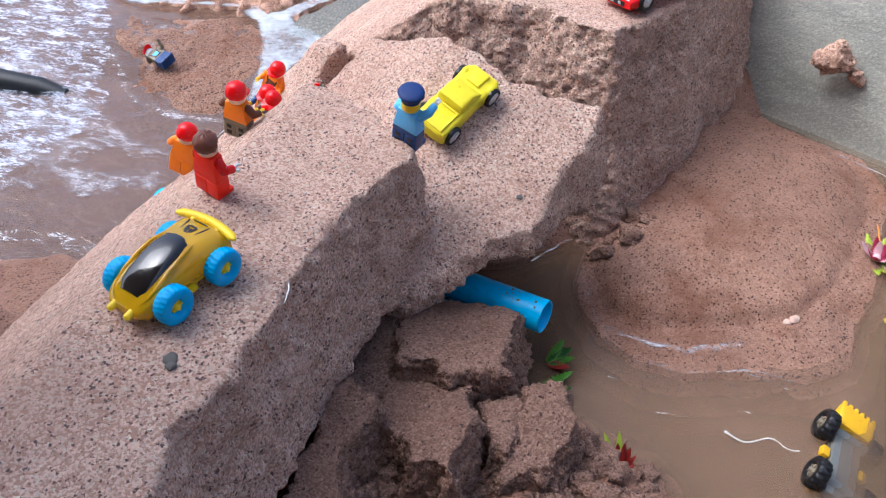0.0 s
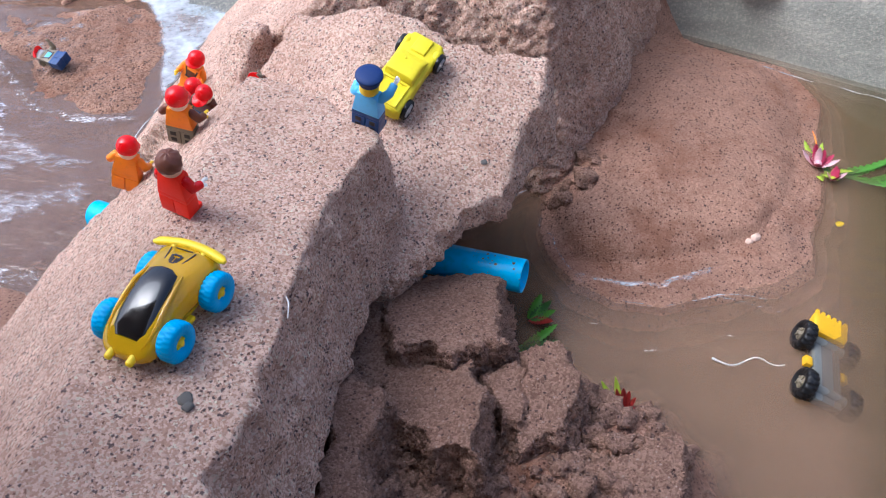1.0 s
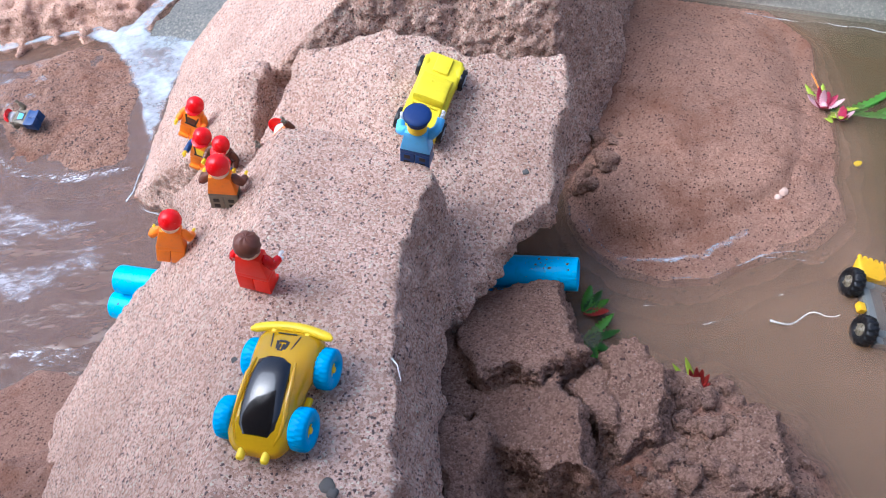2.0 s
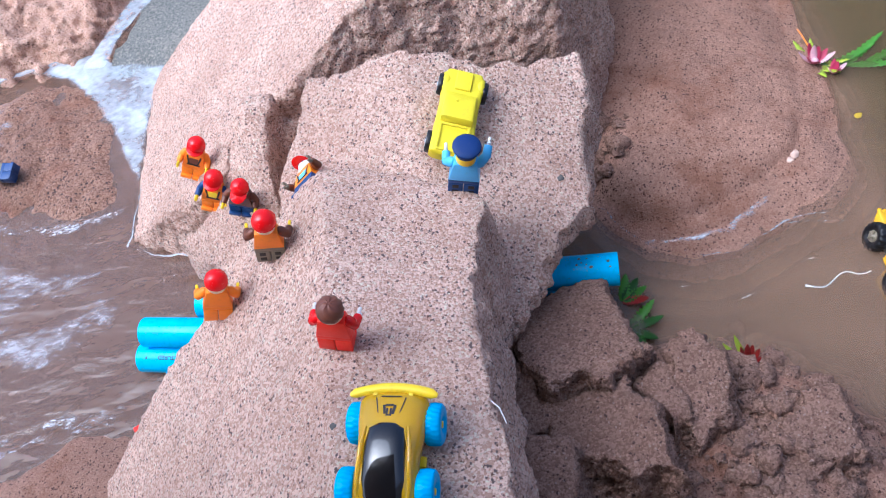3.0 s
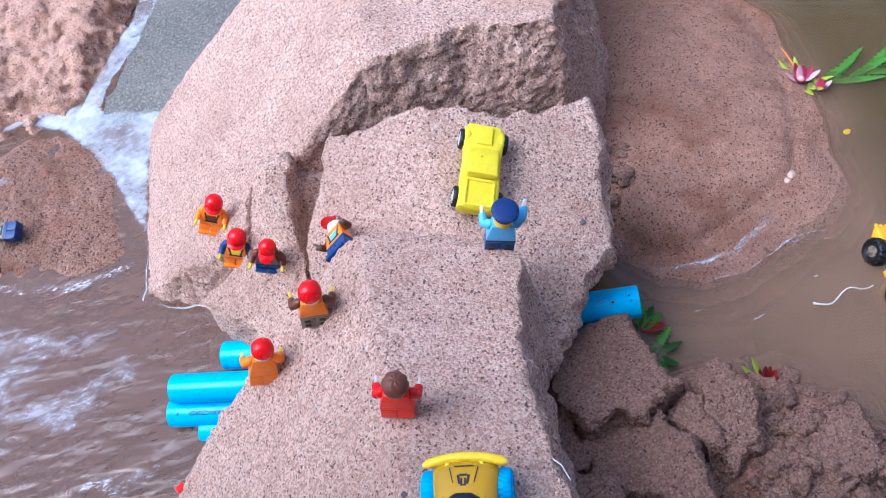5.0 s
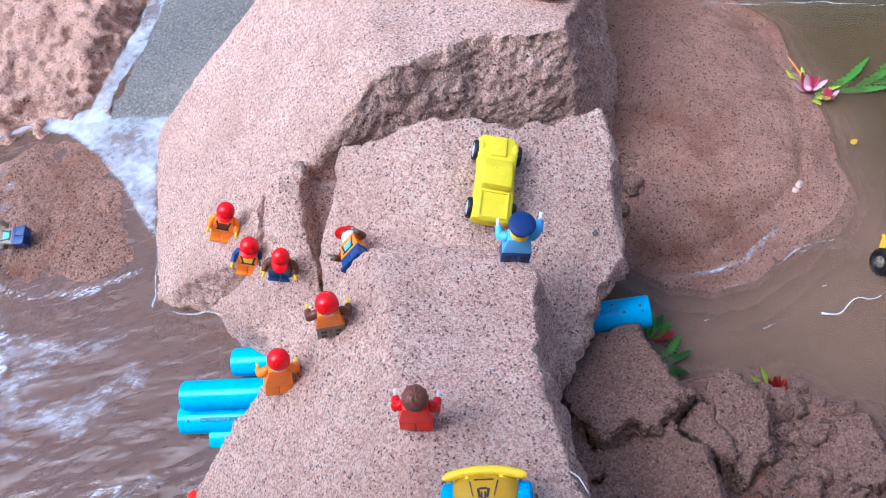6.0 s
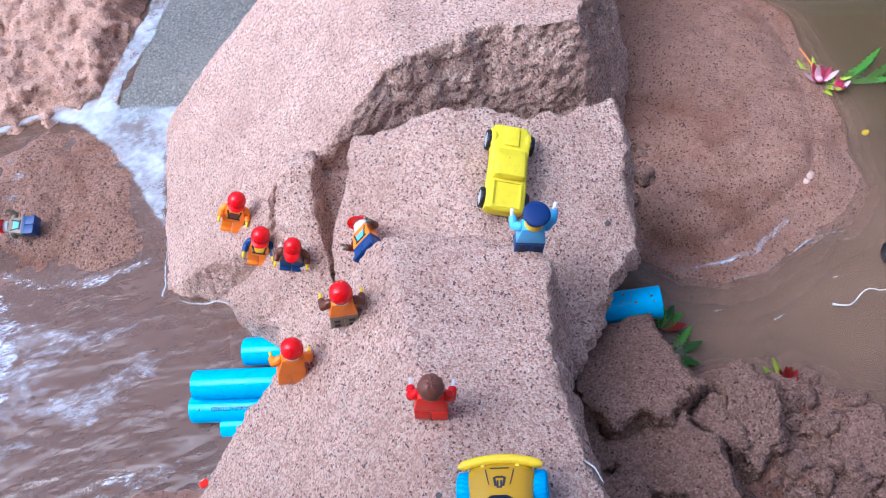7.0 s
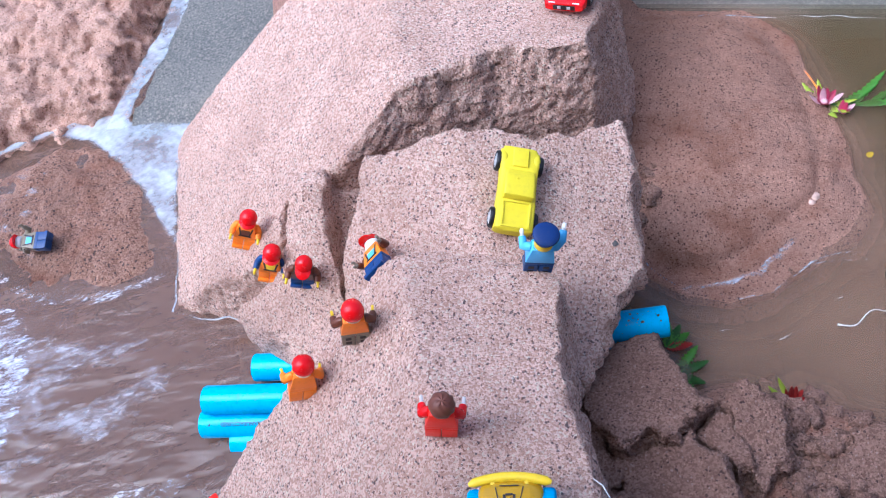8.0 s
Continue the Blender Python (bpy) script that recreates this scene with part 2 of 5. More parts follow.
def foam_material(name, color, coarse, fine, most, stretch, soft=0.16, detail=6.0):
    """Froth, and sky glints painted as froth: white where the sheet's "froth" and a broken pattern add up, clear
    elsewhere.
    """
    n = Nodes(name)
    at = n.place()
    thick = n.add("ShaderNodeAttribute")
    thick.attribute_name = "froth"
    mapped = n.add("ShaderNodeMapping", Vector=at)
    mapped.inputs["Scale"].default_value = (1.0, stretch, 1.0)
    mapped.inputs["Rotation"].default_value = (0, 0, radians(-25))
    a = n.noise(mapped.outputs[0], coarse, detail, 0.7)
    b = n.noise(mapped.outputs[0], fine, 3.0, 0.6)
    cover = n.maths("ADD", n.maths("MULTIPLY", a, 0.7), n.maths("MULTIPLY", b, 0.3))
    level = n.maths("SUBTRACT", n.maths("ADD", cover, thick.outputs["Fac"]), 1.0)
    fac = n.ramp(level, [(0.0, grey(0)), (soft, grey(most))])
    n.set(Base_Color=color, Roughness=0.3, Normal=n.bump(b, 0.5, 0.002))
    gap = n.add("ShaderNodeBsdfTransparent")
    both = n.add("ShaderNodeMixShader", Fac=fac)
    n.put(both.inputs[1], gap.outputs[0])
    n.put(both.inputs[2], n.main.outputs[0])
    n.put(n.out.inputs["Surface"], both.outputs[0])
    return n.mat


FOAM = foam_material("foam", srgb(214, 218, 224), 38.0, 260.0, 0.75, 2.4)
MILKY = foam_material("milky_foam", srgb(208, 220, 228), 16.0, 120.0, 0.85, 1.3, 0.4, 3.0)
# thin froth, with sky reflections on the stream painted in
VEIL = foam_material("thin_foam_and_glints", srgb(206, 208, 216), 16.0, 90.0, 0.5, 2.2)
# bluish white patches that paint the sky's glints on choppy water
GLINT_FOAM = foam_material("painted_glint_foam", srgb(214, 222, 240), 30.0, 150.0, 0.85, 2.6)


# ---- mesh helpers ----
def grid_mesh(name, xs, ys, z, mats):
    """A sheet over the plan lines xs and ys with heights z (len(ys), len(xs))."""
    gx, gy = np.meshgrid(xs, ys)
    verts = np.stack((gx, gy, z), axis=-1).reshape(-1, 3)
    w = len(xs)
    i = (np.arange(len(ys) - 1)[:, None] * w + np.arange(w - 1)[None, :]).ravel()
    faces = np.stack((i, i + 1, i + w + 1, i + w), axis=-1)
    me = bpy.data.meshes.new(name)
    me.from_pydata(verts.tolist(), [], faces.tolist())
    me.polygons.foreach_set("use_smooth", np.ones(len(me.polygons), bool))
    for m in mats:
        me.materials.append(m)
    return me


def sand_block(name, poly, top, bottom, mat, label, steep=6.0, jag=0.004, rough=0.0022, voxel=0.0019, step=0.0026, seed=1, cat="sand block", group="", lump=38.0, kind="", fine=0.0018, crumb=190.0):
    """A solid lump of sand: a plan, a top and an underside as functions of x and y, broken sides, grainy skin."""
    px, py = [p[0] for p in poly], [p[1] for p in poly]
    pad = 0.012 + 0.2 / steep
    xs, ys = np.arange(min(px) - pad, max(px) + pad, step), np.arange(min(py) - pad, max(py) + pad, step)
    gx, gy = np.meshgrid(xs, ys)
    sd = inside(poly, gx, gy) + jag * fractal(flat(gx, gy), 70.0, 3, seed)
    low = bottom(gx, gy) + 0 * gx
    high = top(gx, gy) + steep * np.minimum(sd, 0)
    ok = high > low + 0.003
    cell = ok[:-1, :-1] & ok[1:, :-1] & ok[:-1, 1:] & ok[1:, 1:]
    w, n = len(xs), gx.size
    verts = np.concatenate((np.stack((gx, gy, high), -1).reshape(-1, 3), np.stack((gx, gy, low), -1).reshape(-1, 3)))
    r, c = np.nonzero(cell)
    i = r * w + c
    tops = np.stack((i, i + 1, i + w + 1, i + w), -1)
    lows = np.stack((i, i + w, i + w + 1, i + 1), -1) + n
    pad = np.pad(cell, 1)
    sides = []
    for dr, dc, a, b in ((-1, 0, 0, 1), (1, 0, w + 1, w), (0, -1, w, 0), (0, 1, 1, w + 1)):
        edge = ~pad[r + 1 + dr, c + 1 + dc]
        e = i[edge]
        sides.append(np.stack((e + b, e + a, e + a + n, e + b + n), -1))
    faces = np.concatenate((tops, lows, *sides))
    used = np.unique(faces)
    renum = np.zeros(2 * n, int)
    renum[used] = np.arange(len(used))
    raw = bpy.data.meshes.new(name)
    raw.from_pydata(verts[used].tolist(), [], renum[faces].tolist())
    ob = new(name, raw)
    mod = ob.modifiers.new("remesh", "REMESH")
    mod.mode, mod.voxel_size, mod.use_smooth_shade = "VOXEL", voxel, True
    me = bpy.data.meshes.new_from_object(ob.evaluated_get(bpy.context.evaluated_depsgraph_get()))
    ob.modifiers.clear()
    ob.data = me
    me.name = name
    bpy.data.meshes.remove(raw)
    count = len(me.vertices)
    co, no = np.empty(count * 3), np.empty(count * 3)
    me.vertices.foreach_get("co", co)
    me.vertex_normals.foreach_get("vector", no)
    co, no = co.reshape(-1, 3), no.reshape(-1, 3)
    side = 0.45 + 1.1 * np.clip(1 - np.abs(no[:, 2]), 0, 1)
    push = rough * side * fractal(co, lump, 3, seed + 5) + fine * np.clip(1.2 - np.abs(no[:, 2]), 0.14, 1) * fractal(co, crumb, 3, seed + 9)
    co = co + no * push[:, None]
    base = np.array((sum(px) / len(px), sum(py) / len(py), float(co[:, 2].min())))
    me.vertices.foreach_set("co", (co - base).ravel())
    me.polygons.foreach_set("use_smooth", np.ones(len(me.polygons), bool))
    me.update()
    me.materials.clear()
    me.materials.append(mat)
    ob.location = base
    return tagged(ob, label, cat, group, kind)


def level(v):
    return lambda x, y: np.full_like(x, v)


def bm_box(size, bevel=0.0, taper=(1.0, 1.0)):
    """A box on z = 0; taper: how its top is scaled along x and y."""
    bm = bmesh.new()
    bmesh.ops.create_cube(bm, size=1)
    for v in bm.verts:
        up = v.co.z > 0
        v.co = (v.co.x * size[0] * (taper[0] if up else 1), v.co.y * size[1] * (taper[1] if up else 1), (v.co.z + 0.5) * size[2])
    if bevel:
        bmesh.ops.bevel(bm, geom=bm.edges[:], offset=bevel, segments=2, profile=0.6, affect="EDGES")
    return bm


def bm_lathe(profile, seg=24, squash=(1.0, 1.0)):
    """A turned form round z from (radius, height) pairs, closed at both ends."""
    bm = bmesh.new()
    rings = []
    for r, z in profile:
        rings.append([bm.verts.new((r * math.cos(2 * math.pi * k / seg) * squash[0], r * math.sin(2 * math.pi * k / seg) * squash[1], z)) for k in range(seg)])
    for a, b in zip(rings, rings[1:]):
        for k in range(seg):
            bm.faces.new((a[k], a[(k + 1) % seg], b[(k + 1) % seg], b[k]))
    bm.faces.new(rings[0][::-1])
    bm.faces.new(rings[-1])
    return bm


def bm_tube(points, radii, seg=10):
    """A bent rod through points with a radius at each."""
    bm = bmesh.new()
    rings = []
    pts = [Vector(p) for p in points]
    for k, p in enumerate(pts):
        d = (pts[min(k + 1, len(pts) - 1)] - pts[max(k - 1, 0)]).normalized()
        side = d.cross(Vector((0.13, 0.21, 1)) if abs(d.z) < 0.9 else Vector((1, 0.1, 0))).normalized()
        up = d.cross(side)
        rings.append([bm.verts.new(p + radii[k] * (math.cos(2 * math.pi * j / seg) * side + math.sin(2 * math.pi * j / seg) * up)) for j in range(seg)])
    for a, b in zip(rings, rings[1:]):
        for j in range(seg):
            bm.faces.new((a[j], a[(j + 1) % seg], b[(j + 1) % seg], b[j]))
    bm.faces.new(rings[0][::-1])
    bm.faces.new(rings[-1])
    bmesh.ops.recalc_face_normals(bm, faces=bm.faces[:])
    return bm


def bm_ball(radius, scale=(1, 1, 1), seg=20):
    bm = bmesh.new()
    bmesh.ops.create_uvsphere(bm, u_segments=seg, v_segments=seg // 2 + 2, radius=radius)
    for v in bm.verts:
        v.co = (v.co.x * scale[0], v.co.y * scale[1], v.co.z * scale[2])
    return bm


def moved(bm, m):
    bm.transform(m)
    return bm


def mesh_of(name, bm, mats, flat_angle=40):
    me = bpy.data.meshes.new(name)
    for f in bm.faces:
        f.smooth = True
    for e in bm.edges:
        if len(e.link_faces) == 2 and e.calc_face_angle(0) > radians(flat_angle):
            e.smooth = False
    bm.to_mesh(me)
    bm.free()
    for m in mats:
        me.materials.append(m)
    return me


def part(name, bm, material, parent, label=""):
    ob = new(name, mesh_of(name, bm, [material]))
    ob.parent = parent
    return tagged(ob, label)


def thing(name, m, label, category, group=""):
    ob = new(name)
    ob.empty_display_size = 0.01
    ob.matrix_world = m
    return tagged(ob, label, category, group)


def join(bm, other, index):
    """Adds other to bm with that material."""
    for f in other.faces:
        f.material_index = index
    tmp = bpy.data.meshes.new("tmp")
    other.to_mesh(tmp)
    other.free()
    bm.from_mesh(tmp)
    bpy.data.meshes.remove(tmp)


def on_slope(x, y, z, normal, heading):
    """A pose that stands at a place on a slope, its y axis turned to heading (degrees from +y, to the left)."""
    up = Vector(normal).normalized()
    ahead = Vector((-math.sin(radians(heading)), math.cos(radians(heading)), 0))
    ahead = (ahead - up * ahead.dot(up)).normalized()
    right = ahead.cross(up)
    m = Matrix((right, ahead, up)).transposed().to_4x4()
    return Matrix.Translation((x, y, z)) @ m


# ---- the ground: stream bed, islands, banks ----
WATER_R, WATER_L = 0.008, -0.005
ISLAND = [(-0.100, 0.53), (-0.102, 0.505), (-0.097, 0.475), (-0.088, 0.452), (-0.066, 0.424), (-0.039, 0.412), (-0.009, 0.411), (0.014, 0.421), (0.045, 0.428), (0.068, 0.432), (0.09, 0.458), (0.102, 0.51), (0.11, 0.575), (0.113, 0.655), (0.09, 0.705), (-0.02, 0.755), (-0.13, 0.72), (-0.112, 0.56)]
TERRACE = [(-0.096, 0.53), (-0.096, 0.505), (-0.088, 0.475), (-0.074, 0.447), (-0.043, 0.432), (-0.013, 0.440), (0.025, 0.458), (0.053, 0.480), (0.078, 0.53), (0.09, 0.60), (0.094, 0.655), (0.075, 0.698), (-0.02, 0.752), (-0.12, 0.72), (-0.106, 0.56)]
SANDBAR = [(-0.67, 0.775), (-0.60, 0.798), (-0.55, 0.775), (-0.525, 0.745), (-0.498, 0.66), (-0.487, 0.60), (-0.506, 0.587), (-0.553, 0.584), (-0.612, 0.605), (-0.66, 0.655), (-0.73, 0.71), (-0.75, 0.765)]
SHORE = [(-0.47, 0.365), (-0.51, 0.368), (-0.545, 0.355), (-0.70, 0.30), (-1.2, 0.20), (-1.2, -0.6), (-0.3, -0.6), (-0.3, 0.3)]
RUBBLE = [(-0.20, 0.36), (-0.12, 0.362), (-0.09, 0.345), (-0.055, 0.337), (-0.014, 0.318), (0.016, 0.295), (0.022, 0.25), (0.04, 0.1), (0.2, -0.6), (-0.5, -0.6), (-0.5, 0.3)]

TALUS = [(-0.3, 0.535), (-0.19, 0.524), (-0.152, 0.566), (-0.105, 0.63), (-0.06, 0.75), (-0.03, 1.2), (-0.3, 1.2)]


def ground_height(x, y):
    p = flat(x, y)
    h = np.full_like(x, -0.03)
    far = np.hypot(x + 0.15, y - 0.5)
    a, b = inside(ISLAND, x, y) + 0.004 * fractal(p, 18, 2, 3), inside(TERRACE, x, y) + 0.006 * fractal(p, 16, 2, 4)
    mound = 0.0084 + 0.0075 * smooth(0.0, 0.03, a) + 0.0055 * smooth(0, 0.007, b) * smooth(0.53, 0.47, y) + 0.036 * (1 - np.exp(-np.maximum(b, 0) / 0.065))
    shelf = 0.0084 - 0.006 * smooth(0, 0.006, -a) - 0.028 * smooth(0, 0.06, -a)
    h = np.maximum(h, np.where(a > 0, mound, shelf))
    c = inside(SANDBAR, x, y) + 0.012 * fractal(p, 14, 3, 6)
    h = np.maximum(h, np.where(c > 0, WATER_L - 0.002 + 0.0085 * (1 - np.exp(-np.maximum(c, 0) / 0.035)) + smooth(0, 0.02, c) * (0.0022 * fractal(p, 40, 3, 72) + 0.0012 * fractal(p, 120, 2, 73)), WATER_L - 0.001 - 0.4 * np.maximum(-c, 0)))
    d = inside(SHORE, x, y) + 0.006 * lattice(p, 24, 8)
    h = np.maximum(h, np.where(d > 0, WATER_L + 0.016 * (1 - np.exp(-np.maximum(d, 0) / 0.03)), WATER_L - 0.5 * np.maximum(-d, 0)))
    h = h + np.where((a > 0) | (c > 0), smooth(0, 0.02, np.maximum(a, c)) * (0.003 * fractal(p, 16, 3, 15) + 0.0015 * fractal(p, 90, 3, 16)), 0)
    e = inside(RUBBLE, x, y) + 0.008 * fractal(p, 30, 2, 9)
    pile = WATER_R + 0.040 * (1 - np.exp(-np.maximum(e, 0) / 0.035)) + smooth(0, 0.02, e) * (0.007 * fractal(p, 45, 3, 11) + 0.004 * np.abs(fractal(p, 110, 3, 14)))
    h = np.maximum(h, np.where(e > 0, pile, WATER_R - 0.6 * np.maximum(-e, 0)))
    g = np.maximum(0, -inside(TALUS, x, y))
    h = np.maximum(h, 0.088 - 1.35 * g + smooth(0.09, 0.0, g) * (0.006 * fractal(p, 55, 3, 18) + 0.003 * np.abs(fractal(p, 150, 2, 19))))
    h = h + 0.0012 * fractal(p, 35, 3, 2) + 0.0005 * fractal(p, 160, 2, 12)
    h = np.where(far > 0.9, h + 0.10 * smooth(0.85, 1.5, far), h)
    return h


def lines(a, b, step, reach):
    inner = np.arange(a, b, step)
    outer = np.array([0.02, 0.05, 0.1, 0.2, 0.4, 0.8, 1.6, 3.0, reach])
    return np.concatenate((a - outer[::-1], inner, inner[-1] + outer))


gx, gy = lines(-0.9, 0.32, 0.0028, 40.0), lines(0.08, 1.05, 0.0028, 40.0)
mx, my = np.meshgrid(gx, gy)
ground = new("ground", grid_mesh("ground", gx, gy, ground_height(mx, my), [WET_SAND]))
fx, fy = np.meshgrid((gx[1:] + gx[:-1]) / 2, (gy[1:] + gy[:-1]) / 2)
ground.data.materials.append(GRIT_SAND)
ground.data.polygons.foreach_set("material_index", (inside(SANDBAR, fx, fy) + 0.014 * fractal(flat(fx, fy), 16, 3, 71) > -0.012).astype(np.int32).ravel())
tagged(ground, "wet brown sand stream bed with smooth islands and banks", "sand", kind="structure")


def water_sheet(name, poly, z, mat, label):
    bm = bmesh.new()
    bm.faces.new([bm.verts.new((x, y, 0)) for x, y in poly])
    ob = new(name, mesh_of(name, bm, [mat]))
    ob.location.z = z
    ob.visible_shadow = False
    return tagged(ob, label, "water", kind="structure")


water_sheet("water_pool", [(-0.24, -0.6), (1.6, -0.6), (1.6, 1.6), (-0.24, 1.6)], WATER_R, POOL, "still muddy brown water below the broken dam")
for depth in (0.004, 0.009, 0.015, 0.022):
    water_sheet("water_silt", [(-0.24, -0.6), (1.6, -0.6), (1.6, 1.6), (-0.24, 1.6)], WATER_R - depth, POOL_SILT, "brown silt hanging in the pool water")
water_sheet("water_stream", [(-3.0, -0.6), (-0.244, -0.6), (-0.244, 1.6), (-3.0, 1.6)], WATER_L, STREAM, "rippling muddy stream water above the dam")

# ---- concrete wall and ledge ----
bm = bmesh.new()
A, B = Vector((-0.2, 0.817, 0)), Vector((1.6, 0.038, 0))
back = Vector((0.433, 1, 0)).normalized()
rings = []
for lean, z in ((0.0, -0.08), (0.02, 0.0), (0.10, 0.30), (0.115, 0.315), (0.30, 0.315), (0.30, -0.08)):
    rings.append([bm.verts.new(A + (B - A) * k / 60 + back * lean + Vector((0, 0, z))) for k in range(61)])
for a, b in zip(rings, rings[1:] + rings[:1]):
    for k in range(60):
        bm.faces.new((a[k], a[k + 1], b[k + 1], b[k]))
bm.faces.new([r[0] for r in rings])
bm.faces.new([r[60] for r in rings][::-1])
bmesh.ops.recalc_face_normals(bm, faces=bm.faces[:])
tagged(new("wall_back", mesh_of("wall_back", bm, [CONCRETE])), "grey weathered concrete wall rising from the water", "wall", kind="structure")

LEDGE = [(-0.526, 0.779), (-0.455, 0.75), (-0.36, 0.83), (-0.25, 0.95), (-0.2, 1.3), (-0.42, 1.3), (-0.448, 0.965), (-0.508, 0.81)]
sand_block("concrete_ledge", LEDGE, lambda x, y: 0.006 + 0.03 * (y - 0.75) - 0.018 * smooth(0.80, 0.75, y), level(-0.05), LEDGE_CONCRETE, "grey wet concrete ledge with a sandy tip", steep=2.5, jag=0.003, rough=0.0016,
           voxel=0.0028, step=0.003, seed=33, cat="ledge", kind="structure", fine=0.001)

# ---- unseen wall added behind the camera: closes the place, blocks low sky light ----
bm = bm_box((4.0, 0.2, 1.7))
bm.transform(pose(0, -1.1, -0.1))
tagged(new("wall_light_block", mesh_of("wall_light_block", bm, [CONCRETE])), "plain grey wall added unseen behind the camera to block sky light", "wall", kind="structure")

# ---- made-up eave out of view: a flat panel added to shade the near bank ----
bm = bm_box((2.3, 1.1, 0.05))
bm.transform(pose(-1.3, -0.42, 0.82))
tagged(new("eave", mesh_of("eave", bm, [CONCRETE])), "plain grey panel added unseen to shade the near bank", "eave", kind="structure")

# ---- the sand dam ----
RIDGE_X, RIDGE_Z = [-0.53, -0.497, -0.475, -0.455, -0.43, -0.41, -0.344, -0.30, -0.262, -0.22, -0.18], [-0.03, -0.010, 0.004, 0.023, 0.048, 0.069, 0.125, 0.158, 0.186, 0.181, 0.179]
RIDGE = [(-0.178, 0.366), (-0.19, 0.380), (-0.213, 0.388), (-0.23, 0.400), (-0.252, 0.403), (-0.27, 0.405), (-0.29, 0.402), (-0.315, 0.395), (-0.345, 0.384), (-0.37, 0.372), (-0.388, 0.364), (-0.41, 0.356),
         (-0.43, 0.346), (-0.455, 0.336), (-0.482, 0.322), (-0.508, 0.28), (-0.54, -0.15), (-0.18, -0.15), (-0.18, 0.13), (-0.189, 0.154), (-0.186, 0.2), (-0.187, 0.24), (-0.189, 0.296), (-0.185, 0.325)]


def ridge_top(x, y):
    return np.interp(x, RIDGE_X, RIDGE_Z) + 0.0016 * lattice(flat(x, y), 18, 21)


def ridge_low(x, y):
    return -0.03 + 0.12 * smooth(-0.218, -0.198, x) * smooth(0.36, 0.33, y)


sand_block("dam_ridge", RIDGE, ridge_top, ridge_low, DRY_SAND, "pale pinkish sand dam ridge with a broken undercut cliff", steep=9.0, jag=0.003, rough=0.0016, seed=3, cat="sand dam", voxel=0.0021)

FAR_X, FAR_Z = [-0.49, -0.477, -0.43, -0.39, -0.345, -0.316, -0.286, -0.259, -0.231, -0.107, -0.04], [-0.02, -0.004, 0.040, 0.072, 0.107, 0.129, 0.148, 0.166, 0.184, 0.176, 0.17]
FAR = [(-0.105, 0.545), (-0.14, 0.551), (-0.1686, 0.557), (-0.2, 0.552), (-0.231, 0.547), (-0.259, 0.539), (-0.286, 0.528), (-0.314, 0.526), (-0.332, 0.545), (-0.347, 0.533), (-0.354, 0.508), (-0.366, 0.499), (-0.385, 0.507), (-0.42, 0.527), (-0.478, 0.552),
       (-0.476, 0.735), (-0.449, 0.763), (-0.418, 0.803), (-0.391, 0.841), (-0.331, 0.907), (-0.20, 1.25), (-0.02, 1.25), (-0.045, 0.75), (-0.07, 0.61)]


def far_top(x, y):
    shift = 0.86 * np.maximum(0, y - 0.742)
    return np.interp(x - shift, FAR_X, FAR_Z) + 0.0015 * lattice(flat(x, y), 18, 31)


sand_block("dam_shoulder", FAR, far_top, level(-0.03), DRY_SAND, "pale sand dam shoulder with a broken rough face", steep=6.0, jag=0.0022, rough=0.0018, seed=5, cat="sand dam", voxel=0.0017, fine=0.0017, lump=48.0, crumb=270.0)

SLAB = [(-0.305, 0.452), (-0.288, 0.482), (-0.27, 0.506), (-0.245, 0.503), (-0.208, 0.497), (-0.18, 0.490), (-0.154, 0.486), (-0.137, 0.482), (-0.098, 0.490), (-0.106, 0.44), (-0.115, 0.396), (-0.138, 0.377), (-0.15, 0.360),
        (-0.172, 0.338), (-0.186, 0.343), (-0.195, 0.372), (-0.24, 0.385), (-0.31, 0.395)]


def slab_top(x, y):
    xx = np.maximum(x, -0.208)
    z = 0.150 - 0.26 * (xx + 0.099) + 0.416 * (y - 0.488) - 0.35 * np.maximum(0, -0.208 - x) - 0.30 * np.maximum(0, 0.38 - y)
    return z + 0.0012 * lattice(flat(x, y), 26, 41)


def slab_low(x, y):
    return slab_top(x, y) - 0.015 - 0.012 * smooth(0.37, 0.43, y) - 0.10 * smooth(-0.20, -0.27, x) - 0.03 * smooth(0.42, 0.48, y)


sand_block("fallen_slab", SLAB, slab_top, slab_low, DRY_SAND, "tilted slab of pale sand broken from the dam", steep=5.0, jag=0.004, rough=0.0016, seed=7, cat="sand slab", voxel=0.0018)

SMALL = [(-0.324, 0.530), (-0.306, 0.524), (-0.310, 0.50), (-0.312, 0.46), (-0.318, 0.425), (-0.342, 0.405), (-0.36, 0.415), (-0.370, 0.447), (-0.386, 0.465), (-0.408, 0.492), (-0.386, 0.489), (-0.360, 0.488), (-0.346, 0.497), (-0.338, 0.510)]
sand_block("split_block", SMALL, lambda x, y: 0.147 - 0.72 * np.maximum(0.0, 0.512 - y) - 1.0 * np.maximum(0, -0.325 - x), level(-0.03), DRY_SAND,
           "narrow split block of pale sand leaning on the dam", steep=11.0, jag=0.0035, rough=0.0018, seed=9)
CRACK = [(-0.322, 0.528), (-0.276, 0.520), (-0.272, 0.500), (-0.29, 0.465), (-0.300, 0.425), (-0.322, 0.425)]
